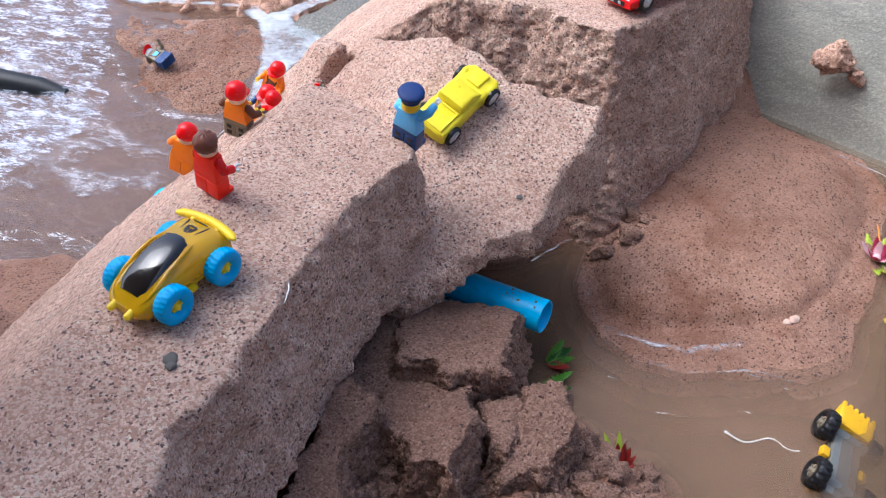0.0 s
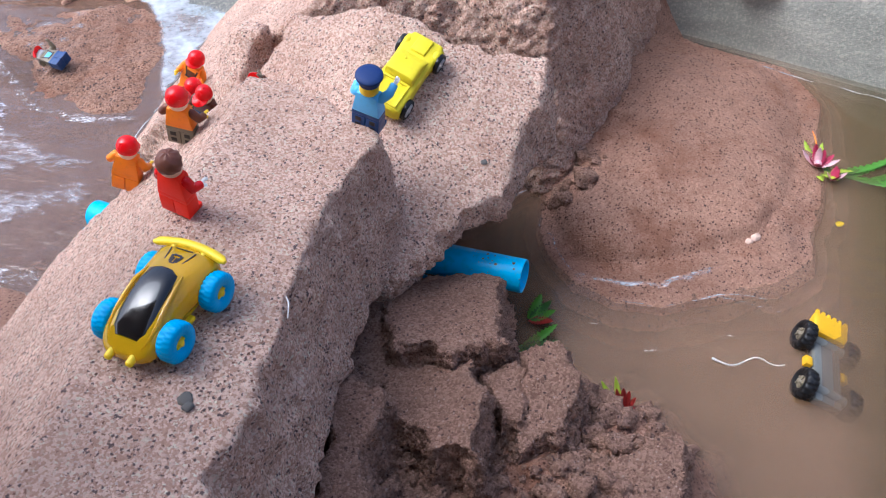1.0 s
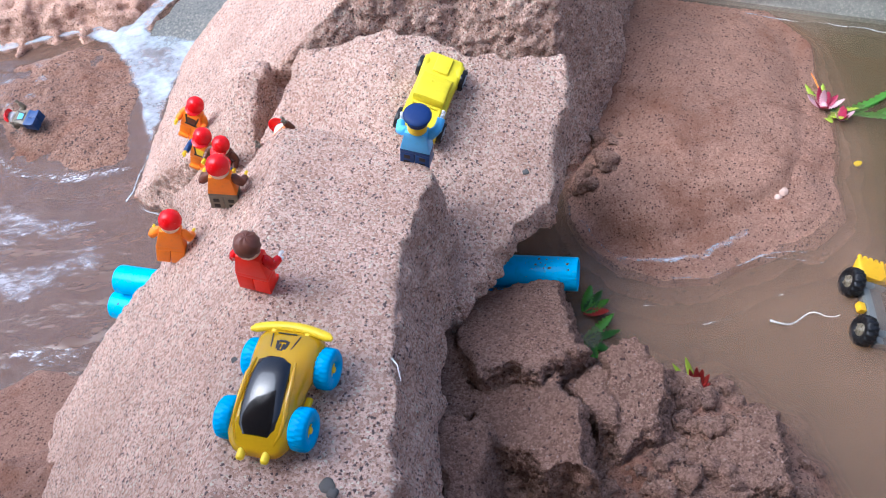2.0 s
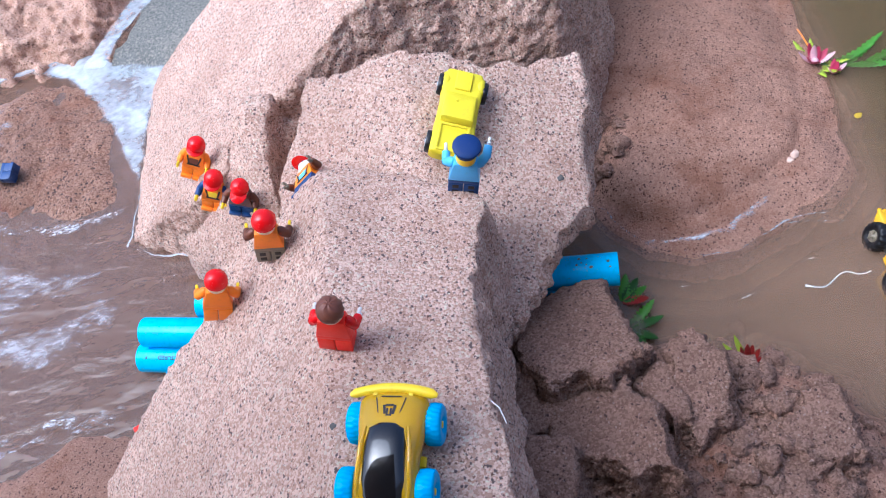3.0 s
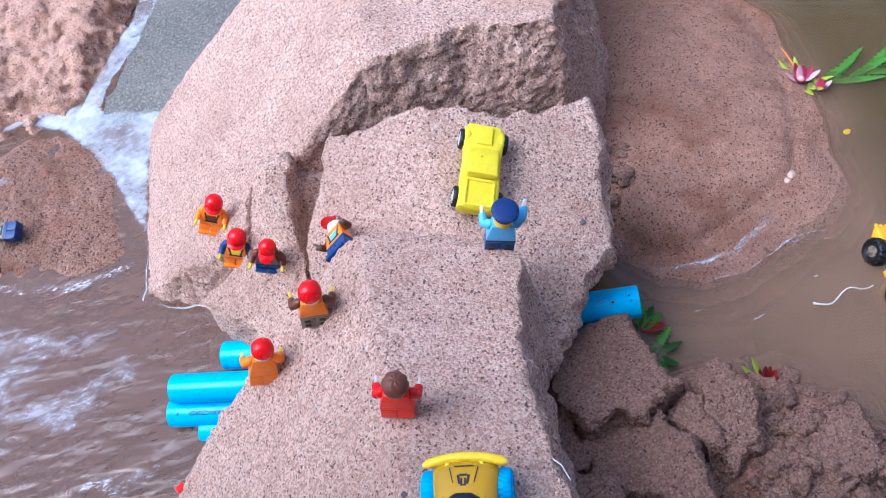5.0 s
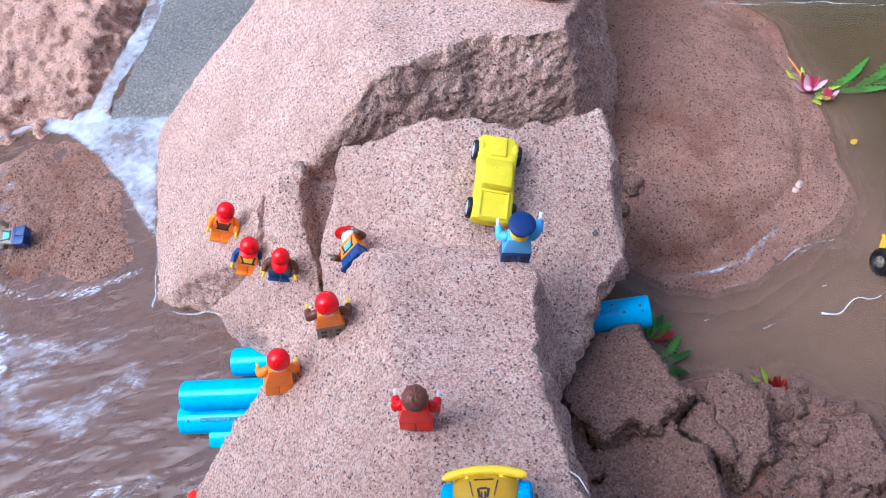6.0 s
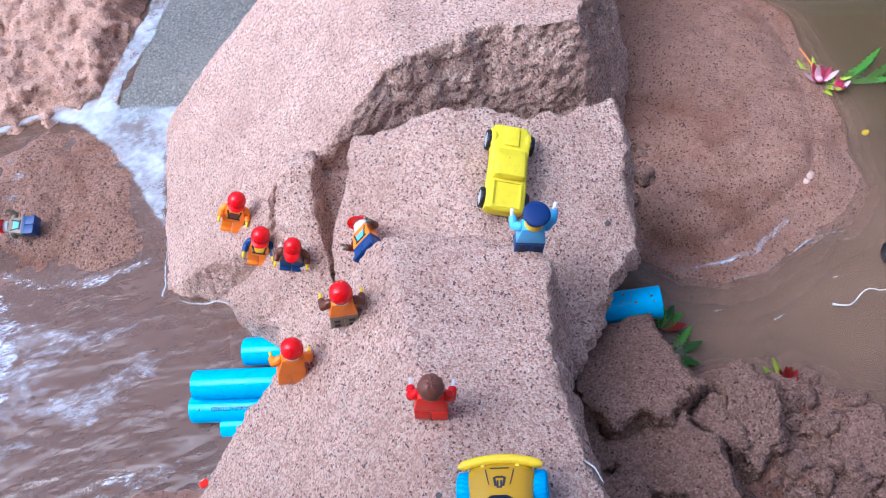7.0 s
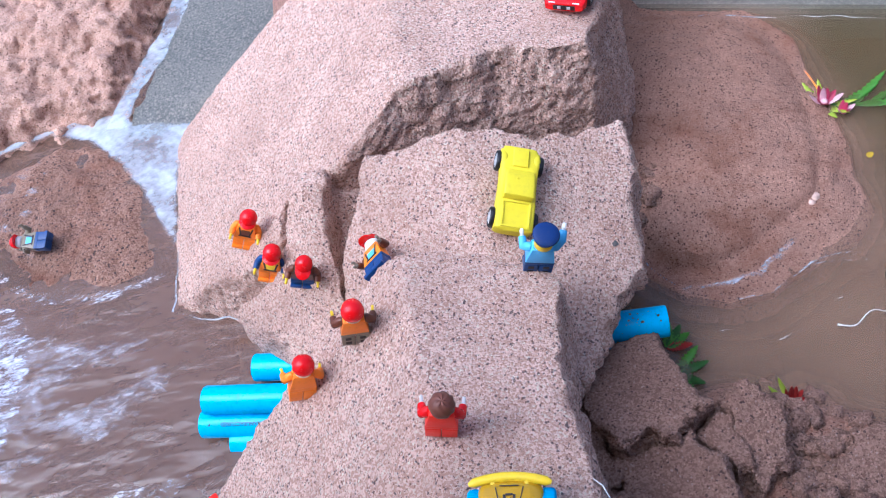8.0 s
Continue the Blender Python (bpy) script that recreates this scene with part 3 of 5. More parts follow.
sand_block("crack_rubble", CRACK, lambda x, y: 0.119 - 0.62 * np.maximum(0.0, 0.515 - y) + 0.25 * (-0.305 - x) + 0.004 * fractal(flat(x, y), 60, 2, 55), level(-0.03), DRY_SAND, "broken sand filling the crack beside the split block",
           steep=4.0, jag=0.004, rough=0.003, seed=27, fine=0.0026)


def clod(poly, top, low, seed, steep=6.0, rough=0.0022, jag=0.005, name="sand_clod", label="crumbled clod of damp brown sand below the dam", mat=None):
    return sand_block(name, poly, top, level(low) if isinstance(low, float) else low, mat or DAMP_SAND, label, steep, jag, rough, 0.0014, 0.002, seed, "sand clod", "fallen clods", 60.0, fine=0.0026, crumb=400.0)


clod([(-0.178, 0.338), (-0.156, 0.368), (-0.134, 0.376), (-0.114, 0.376), (-0.108, 0.345), (-0.103, 0.314), (-0.129, 0.293), (-0.158, 0.299), (-0.176, 0.312)],
     lambda x, y: 0.066 + 0.28 * (0.372 - y), lambda x, y: 0.012 + 0.035 * smooth(0.33, 0.295, y), 11, label="large angular clod of damp sand under the blue pipe")
clod([(-0.168, 0.292), (-0.131, 0.296), (-0.117, 0.299), (-0.106, 0.266), (-0.106, 0.233), (-0.122, 0.236), (-0.15, 0.254), (-0.168, 0.272)],
     lambda x, y: 0.082 + 0.25 * (x + 0.12) - 0.1 * (y - 0.26), 0.02, 12, label="wedge-shaped clod of damp sand")
clod([(-0.113, 0.293), (-0.097, 0.312), (-0.085, 0.307), (-0.083, 0.28), (-0.097, 0.264)], level(0.066), 0.01, 13)
clod([(-0.087, 0.312), (-0.070, 0.322), (-0.058, 0.302), (-0.064, 0.268), (-0.085, 0.256), (-0.09, 0.29)], lambda x, y: 0.068 + 0.25 * (y - 0.3), 0.01, 14)
clod([(-0.192, 0.258), (-0.181, 0.272), (-0.163, 0.258), (-0.153, 0.205), (-0.157, 0.15), (-0.173, 0.15), (-0.178, 0.20), (-0.185, 0.24)], lambda x, y: 0.092 + 0.1 * (y - 0.25), 0.0, 15, 5.0, label="upright clod of damp sand split from the cliff")
clod([(-0.05, 0.253), (-0.019, 0.281), (0.006, 0.279), (0.0, 0.245), (-0.04, 0.229)], lambda x, y: 0.048 + 0.2 * (y - 0.25), 0.0, 16)
clod([(-0.205, 0.345), (-0.185, 0.345), (-0.174, 0.31), (-0.164, 0.285), (-0.18, 0.272), (-0.21, 0.29)], lambda x, y: 0.070 + 0.12 * (y - 0.3), 0.0, 17, 3.0, label="rubble of damp sand in the gap under the cliff")
clod([(-0.06, 0.262), (-0.028, 0.262), (-0.03, 0.205), (-0.075, 0.20)], level(0.046), 0.0, 19, 2.0)
clod([(-0.155, 0.24), (-0.115, 0.235), (-0.09, 0.20), (-0.1, 0.15), (-0.155, 0.15)], level(0.05), 0.0, 20, 2.0, 0.003)

BANK = [(-0.55, 0.805), (-0.61, 0.83), (-0.67, 0.81), (-0.80, 0.86), (-1.2, 0.92), (-1.2, 1.5), (-0.48, 1.5), (-0.50, 0.98), (-0.545, 0.84)]
sand_block("sand_bank", BANK, lambda x, y: 0.016 + 0.09 * np.maximum(0, y - 0.82) + 0.010 * fractal(flat(x, y), 20, 3, 51) + 0.010 - 0.012 * np.abs(fractal(flat(x, y), 60, 4, 52)) + 0.003 * fractal(flat(x, y), 190, 2, 53), level(-0.03), RUST_SAND, "rough bank of reddish crumbly sand beside the ledge",
           steep=1.4, jag=0.010, rough=0.002, fine=0.004, voxel=0.003, step=0.004, seed=21, cat="sand bank", lump=75.0, kind="structure")

# ---- toy figures: each one a single plain mesh ----
MM = 0.001


def figure(m, label, legs, torso, sleeves, hands_c, face, hat, hat_c, arms=(40, 40), spread=12, front=None, group="toy figures", name="toy_figure", hole_shade=True):
    """A small jointed plastic toy figure that looks along its y axis. arms: degrees that the right and left arm are raised ahead."""
    mats = [legs, torso, sleeves, hands_c, face, hat_c, INK, front or INK]
    bm = bmesh.new()
    for s in (-1, 1):
        join(bm, moved(bm_box((7.6 * MM, 8 * MM, 9.6 * MM), 0.5 * MM), pose(s * 4 * MM, 0, 0)), 0)
        join(bm, moved(bm_box((7.6 * MM, 3.4 * MM, 2.6 * MM), 0.4 * MM), pose(s * 4 * MM, 4.6 * MM, 0)), 0)
        # dark plates paint the shade inside the hollows behind the legs
        for z in (1.6, 6.0) if hole_shade else ():
            join(bm, moved(bm_box((3.2 * MM, 0.5 * MM, 2.6 * MM), 0.15 * MM), pose(s * 4 * MM, -4.0 * MM, z * MM)), 6)
    join(bm, moved(bm_box((15.8 * MM, 7.6 * MM, 2.8 * MM), 0.5 * MM), pose(0, 0, 9.6 * MM)), 0)
    join(bm, moved(bm_box((15.8 * MM, 8 * MM, 12.8 * MM), 0.7 * MM, (0.72, 0.86)), pose(0, 0, 12.2 * MM)), 1)
    if front:
        join(bm, moved(bm_box((6.5 * MM, 0.5 * MM, 5.5 * MM), 0.1 * MM), pose(0, 3.9 * MM, 15 * MM, 4)), 7)
        for s in (-1, 1):
            join(bm, moved(bm_box((1.2 * MM, 0.6 * MM, 8.5 * MM), 0.1 * MM), pose(s * 3 * MM, 3.9 * MM, 14.5 * MM, 4, s * 12)), 6)
        join(bm, moved(bm_box((9 * MM, 0.5 * MM, 1.2 * MM), 0.1 * MM), pose(0, 4.1 * MM, 13.6 * MM, 4)), 6)
    for s, lift in ((1, arms[0]), (-1, arms[1])):
        a, w = radians(lift), radians(spread)
        sh = Vector((s * 6.6 * MM, 0, 22.6 * MM))
        d1 = Vector((s * math.sin(w), 0.35 * math.sin(a), -math.cos(a) * 0.9)).normalized()
        d2 = Vector((s * 0.12, math.sin(min(a + 0.9, 2.2)), -math.cos(min(a + 0.9, 2.2)))).normalized()
        el = sh + d1 * 5.6 * MM
        wr = el + d2 * 5.2 * MM
        join(bm, bm_tube([sh - d1 * 1.6 * MM, sh, sh + d1 * 3 * MM, el, (el + wr) / 2, wr], [1.2 * MM, 2.5 * MM, 2.6 * MM, 2.4 * MM, 2.2 * MM, 2.0 * MM], 10), 2)
        hook = [wr + d2 * 0.6 * MM]
        side = d2.cross(Vector((s, 0, 0))).normalized()
        for k in range(8):
            t = radians(-125 + 250 * k / 7 + 180)
            hook.append(wr + d2 * (2.6 * MM + 1.9 * MM * math.cos(t)) + side * 1.9 * MM * math.sin(t))
        join(bm, bm_tube(hook[1:], [0.85 * MM] * 8, 7), 3)
        join(bm, bm_tube([wr, wr + d2 * 1.2 * MM], [1.1 * MM, 1.1 * MM], 8), 3)
    join(bm, moved(bm_lathe([(2.6 * MM, 0), (4.3 * MM, 0.3 * MM), (5 * MM, 1.3 * MM), (5 * MM, 7.2 * MM), (4.3 * MM, 8.4 * MM), (2.4 * MM, 8.6 * MM)]), pose(0, 0, 25 * MM)), 4)
    for s in (-1, 1):
        join(bm, moved(bm_ball(0.7 * MM, (1, 0.5, 1), 10), pose(s * 1.8 * MM, 4.85 * MM, 29.6 * MM)), 6)
    if hat == "cap":
        join(bm, moved(bm_lathe([(5.5 * MM, 0), (5.75 * MM, 0.6 * MM), (5.6 * MM, 2.6 * MM), (5.0 * MM, 4.6 * MM), (3.7 * MM, 6.2 * MM), (1.9 * MM, 7.1 * MM), (0.3 * MM, 7.4 * MM)], 28), pose(0, -0.2 * MM, 29.8 * MM, 4)), 5)
        join(bm, moved(bm_lathe([(0.4 * MM, 0), (5.6 * MM, 0), (5.9 * MM, 0.4 * MM), (5.6 * MM, 0.8 * MM), (0.4 * MM, 1.2 * MM)], 28, (0.86, 1.05)), pose(0, 4.1 * MM, 29.6 * MM, -6)), 5)
        join(bm, moved(bm_ball(0.8 * MM, (1, 1, 0.6), 10), pose(0, -0.2 * MM, 37.1 * MM)), 5)
    if hat == "helmet":
        join(bm, moved(bm_lathe([(5.9 * MM, 0), (6.3 * MM, 0.7 * MM), (6.2 * MM, 3.2 * MM), (5.4 * MM, 5.6 * MM), (3.6 * MM, 7.4 * MM), (1.5 * MM, 8.2 * MM), (0.3 * MM, 8.3 * MM)], 30), pose(0, 0, 29.4 * MM)), 5)
        join(bm, moved(bm_lathe([(0.4 * MM, 0), (6.4 * MM, 0), (6.6 * MM, 0.4 * MM), (6.2 * MM, 0.8 * MM), (0.4 * MM, 0.9 * MM)], 28, (0.9, 1)), pose(0, 2.4 * MM, 29.2 * MM, -4)), 5)
    if hat == "peaked":
        join(bm, moved(bm_lathe([(4.9 * MM, 0), (5.3 * MM, 0.2 * MM), (5.4 * MM, 2.2 * MM), (6.9 * MM, 4.6 * MM), (7.1 * MM, 5.3 * MM), (6.7 * MM, 6.0 * MM), (4.5 * MM, 6.5 * MM), (0.3 * MM, 6.7 * MM)], 32), pose(0, 0, 31.4 * MM, 5)), 5)
        join(bm, moved(bm_lathe([(0.4 * MM, 0), (5 * MM, 0), (5.4 * MM, 0.4 * MM), (5 * MM, 0.8 * MM), (0.4 * MM, 0.8 * MM)], 26, (0.95, 1)), pose(0, 3.2 * MM, 31.4 * MM, -14)), 6)
    if hat == "hair":
        hair = bm_ball(6.1 * MM, (1.0, 1.02, 0.94), 28)
        for v in hair.verts:
            swirl = math.sin(7 * math.atan2(v.co.y, v.co.x) + v.co.z * 1800) * 0.28 * MM + 0.35 * MM * noise.noise(v.co * 420)
            v.co += v.co.normalized() * swirl
            if v.co.y > 2.2 * MM and v.co.z < 1.5 * MM:
                v.co.y = 2.2 * MM
            if v.co.z < -3.4 * MM:
                v.co.z = -3.4 * MM
        join(bm, moved(hair, pose(0, -0.3 * MM, 31.4 * MM)), 5)
    ob = new(name, mesh_of(name, bm, mats, 50))
    ob.matrix_world = m @ Matrix.Scale(1.06, 4)
    return tagged(ob, label, "toy figure", group)


def stand(base, up, front):
    """A pose at base whose z axis runs along up and whose y axis turns to front."""
    z = Vector(up).normalized()
    y = Vector(front)
    y = (y - z * y.dot(z)).normalized()
    return Matrix.Translation(base) @ Matrix((y.cross(z), y, z)).transposed().to_4x4()


figure(stand((-0.1850, 0.3765, 0.1765), (0.0088, -0.006, 0.045), (0.22, 1, 0)), "toy policeman figure, light blue shirt, navy cap, on the dam edge", NAVY, SKY_BLUE, SKY_BLUE, WHITE, YELLOW, "peaked", CAP_NAVY, (112, 60), 20)
figure(stand((-0.2575, 0.2895, 0.1866), (0.0065, -0.003, 0.0397), (0.25, 1, 0)), "toy figure in red suit with brown hair on the dam", DEEP_ORANGE, DEEP_ORANGE, RED, WHITE, PALE, "hair", HAIR, (22, 22), 26, hole_shade=False)
figure(stand((-0.2985, 0.3715, 0.1611), (0.0077, -0.003, 0.0394), (0.02, 1, 0)), "toy worker with red cap, orange vest, brown sleeves, grey trousers", GREY, ORANGE, BROWN, YELLOW, PALE, "helmet", RED, (18, 18), 48)
figure(stand((-0.3430, 0.3620, 0.1285), (0.0120, 0.001, 0.0345), (-0.04, 1, 0)), "toy worker in orange overalls with red cap on the dam slope", ORANGE, ORANGE, ORANGE, YELLOW, PALE, "helmet", RED, (14, 12), 42, hole_shade=False)
figure(stand((-0.3890, 0.5340, 0.0770), (0.018, -0.003, 0.036), (-0.25, -1, 0)), "toy worker in orange jacket and red cap, facing the dam", ORANGE, ORANGE, ORANGE, YELLOW, PALE, "helmet", RED, (18, 18), 24, BROWN)
figure(stand((-0.3690, 0.4930, 0.0810), (0.0116, -0.004, 0.031), (-0.28, -1, 0)), "toy worker with navy sleeves, orange overalls and red cap", ORANGE, ORANGE, NAVY, YELLOW, PALE, "helmet", RED, (20, 20), 26, YELLOW)
figure(stand((-0.3405, 0.4680, 0.0990), (0.0114, -0.012, 0.038), (-0.22, -1, 0)), "toy worker with brown sleeves, navy trousers and peaked red cap", NAVY, BROWN, BROWN, YELLOW, PALE, "cap", RED, (20, 20), 30)
figure(stand((-0.2775, 0.4145, 0.156), (-0.003, 0.036, -0.009), (-0.5, -0.2, 0.85)), "fallen toy worker with blue trousers, brown jacket and red cap", NAVY, ORANGE, BROWN, GREY, WHITE, "cap", RED, (20, 25), 50, SKY_BLUE)
figure(pose(-0.594, 0.651, 0.011, -86, 0, 76) @ pose(0, 0, 0, 0, 0, 165), "toy worker lying on its back in shallow water", NAVY, GREY, GREY, GREY, WHITE, "cap", RED, (40, 70), 30, SKY_BLUE)


# ---- toy vehicles ----
def wheel(r, w, parent, at, tyre_mat, rim_mat, lugs=22, rim=0.45, depth=0.25, lug=0.09):
    """A lugged tyre on the x axis with a dished rim on its outer side (towards +x)."""
    prof = [(r * rim, -w / 2), (r * 0.9, -w / 2), (r * 0.97, -w * 0.38), (r, -w * 0.03), (r, w * 0.03), (r * 0.97, w * 0.38), (r * 0.9, w / 2), (r * rim * 1.25, w / 2), (r * rim, w * (0.5 - depth)), (r * rim * 0.2, w * (0.5 - depth))]
    seg = lugs * 4
    bm = bmesh.new()
    rings = []
    for row, (pr, pz) in enumerate(prof):
        half = 0 if pz < 0 else 2
        tread = 2 <= row <= 5
        rings.append([bm.verts.new((pr * (1 + (lug if tread and (k + half) % 4 < 2 else 0)) * math.cos(2 * math.pi * k / seg), pr * (1 + (lug if tread and (k + half) % 4 < 2 else 0)) * math.sin(2 * math.pi * k / seg), pz)) for k in range(seg)])
    for a, b in zip(rings, rings[1:]):
        for k in range(seg):
            bm.faces.new((a[k], a[(k + 1) % seg], b[(k + 1) % seg], b[k]))
    bm.faces.new(rings[0][::-1])
    bm.faces.new(rings[-1])
    turn = pose(0, 0, 0, 0, 90, 0)
    ob = part("wheel", moved(bm, turn), tyre_mat, parent)
    ob.matrix_local = at
    hub = bm_lathe([(r * rim * 0.95, 0), (r * rim * 0.95, w * 0.1), (r * rim * 0.6, w * 0.14), (r * 0.18, w * 0.16), (r * 0.16, w * 0.34), (r * 0.05, w * 0.36)], 22)
    for k in range(5):
        join(hub, moved(bm_box((r * rim * 0.22, r * rim * 0.85, w * 0.1), 0.0), Matrix.Rotation(2 * math.pi * k / 5, 4, "Z") @ pose(0, r * rim * 0.5, w * 0.12)), 0)
    part("rim", moved(hub, turn @ pose(0, 0, w * (0.5 - depth) - w * 0.08)), rim_mat, ob)
    return ob


def loft(sections, seg=20):
    """A body from cross-sections (y, half width, z low, z high, roundness), joined nose to tail."""
    bm = bmesh.new()
    rings = []
    for y, w, lo, hi, e in sections:
        ring = []
        for k in range(seg):
            t = 2 * math.pi * k / seg
            c, s = math.cos(t), math.sin(t)
            ring.append(bm.verts.new((w * math.copysign(abs(c) ** e, c), y, (lo + hi) / 2 + (hi - lo) / 2 * math.copysign(abs(s) ** e, s))))
        rings.append(ring)
    for a, b in zip(rings, rings[1:]):
        for k in range(seg):
            bm.faces.new((a[k], a[(k + 1) % seg], b[(k + 1) % seg], b[k]))
    bm.faces.new(rings[0])
    bm.faces.new(rings[-1][::-1])
    bmesh.ops.recalc_face_normals(bm, faces=bm.faces[:])
    return bm


def racing_car():
    # nose along +y
    car = thing("toy_race_car", pose(-0.2355, 0.2235, 0.183, 0, 0, 167) @ Matrix.Scale(1.0, 4), "clear yellow plastic toy race car with blue wheels", "toy car")
    body = loft([(-27 * MM, 11 * MM, 7 * MM, 18 * MM, 0.6), (-25 * MM, 14.5 * MM, 5 * MM, 21 * MM, 0.6), (-16 * MM, 15.6 * MM, 4 * MM, 23.5 * MM, 0.72), (-5 * MM, 14 * MM, 4 * MM, 24.5 * MM, 0.78),
                 (5 * MM, 13.4 * MM, 4 * MM, 23 * MM, 0.78), (14 * MM, 14.8 * MM, 4 * MM, 19.5 * MM, 0.72), (22 * MM, 14.2 * MM, 4 * MM, 15.5 * MM, 0.65), (27 * MM, 11.5 * MM, 5 * MM, 12 * MM, 0.65), (29 * MM, 8 * MM, 6 * MM, 10 * MM, 0.7)], 28)
    bmesh.ops.subdivide_edges(body, edges=[e for e in body.edges], cuts=1, use_grid_fill=True, smooth=0.6)
    part("body", body, CLEAR_YELLOW, car)
    part("chassis", moved(bm_box((20 * MM, 50 * MM, 3 * MM), 1 * MM), pose(0, 0, 3 * MM)), YELLOW, car, "solid yellow chassis plate")
    canopy = loft([(-9 * MM, 5.4 * MM, 16 * MM, 24.9 * MM, 0.7), (-7 * MM, 8.2 * MM, 16 * MM, 25.8 * MM, 0.7), (0 * MM, 9.4 * MM, 15 * MM, 25.6 * MM, 0.75), (7 * MM, 9.8 * MM, 12 * MM, 24.0 * MM, 0.75), (14 * MM, 10.4 * MM, 9 * MM, 21.0 * MM, 0.75),
                   (20 * MM, 9.8 * MM, 8 * MM, 17.8 * MM, 0.75), (23.5 * MM, 7.4 * MM, 8 * MM, 15.4 * MM, 0.8)], 26)
    part("canopy", canopy, SMOKED, car, "smoked black canopy")
    for s in (-1, 1):
        rail = [(s * 9.2 * MM, -8 * MM, 23.2 * MM), (s * 10.6 * MM, 0, 22.8 * MM), (s * 11.0 * MM, 8 * MM, 20.6 * MM), (s * 11.4 * MM, 15 * MM, 17.4 * MM), (s * 10.6 * MM, 21 * MM, 14.6 * MM), (s * 8.6 * MM, 25.5 * MM, 12.4 * MM)]
        part("canopy_trim", bm_tube(rail, [0.5 * MM, 1.0 * MM, 1.1 * MM, 1.1 * MM, 1.0 * MM, 0.6 * MM], 9), CLEAR_YELLOW, car)
    badge = bmesh.new()
    for s in (-1, 1):
        join(badge, moved(bm_box((1.2 * MM, 5.2 * MM, 0.3 * MM)), pose(s * 2.0 * MM, -15 * MM, 23.6 * MM, 0, 0, s * 10)), 0)
        join(badge, moved(bm_box((0.9 * MM, 3.2 * MM, 0.3 * MM)), pose(s * 0.8 * MM, -14.4 * MM, 23.7 * MM)), 0)
        join(badge, moved(bm_box((0.5 * MM, 8 * MM, 0.3 * MM)), pose(s * 5.6 * MM, -17.5 * MM, 23.1 * MM, 4, s * 8, s * 14)), 0)
    join(badge, moved(bm_box((3.6 * MM, 0.9 * MM, 0.3 * MM)), pose(0, -17.6 * MM, 23.5 * MM)), 0)
    join(badge, moved(bm_box((2.6 * MM, 0.7 * MM, 0.3 * MM)), pose(0, -12.8 * MM, 23.8 * MM)), 0)
    join(badge, moved(bm_box((9.0 * MM, 0.5 * MM, 0.3 * MM)), pose(0, -22 * MM, 22.6 * MM, 10)), 0)
    part("badge", badge, INK, car, "black printed emblem and lines")
    wing = bmesh.new()
    pts = []
    for k in range(17):
        u = -1 + k / 8
        pts.append((19.5 * MM * u, -25.5 * MM + (3.2 * MM) * u * u - 1.5 * MM, 20 * MM + 1.2 * MM * (1 - u * u)))
    blade = bm_tube(pts, [1.0 * MM] + [2.3 * MM] * 15 + [1.0 * MM], 12)
    for v in blade.verts:
        v.co.z = 20.3 * MM + (v.co.z - 20.3 * MM) * 0.75
    join(wing, blade, 0)
    for s in (-1, 1):
        join(wing, moved(bm_box((2 * MM, 4 * MM, 6 * MM), 0.4 * MM), pose(s * 8 * MM, -25 * MM, 15.5 * MM)), 0)
    part("rear_wing", wing, YELLOW, car, "solid yellow rear wing")
    for s in (-1, 1):
        part("bumper_peg", bm_tube([(s * 5.6 * MM, 20 * MM, 9.6 * MM), (s * 5.6 * MM, 27 * MM, 9.4 * MM), (s * 5.6 * MM, 31.6 * MM, 8.6 * MM), (s * 5.6 * MM, 32.4 * MM, 8.4 * MM)], [1.9 * MM, 1.9 * MM, 1.8 * MM, 1.0 * MM], 12), YELLOW, car)
        part("side_tab", moved(bm_box((3 * MM, 5 * MM, 2.4 * MM), 0.8 * MM), pose(s * 13 * MM, 0.5 * MM, 4 * MM)), YELLOW, car)
        for y in (-15.5, 14.5):
            wheel(9.0 * MM, 7.6 * MM, car, pose(s * 17.2 * MM, y * MM, 9.0 * MM, 0, 0, 0 if s > 0 else 180), TYRE_BLUE, YELLOW, 24, 0.36, 0.3, 0.05)
    return car


racing_car()

SLAB_N = Vector((0.26, -0.416, 1)).normalized()


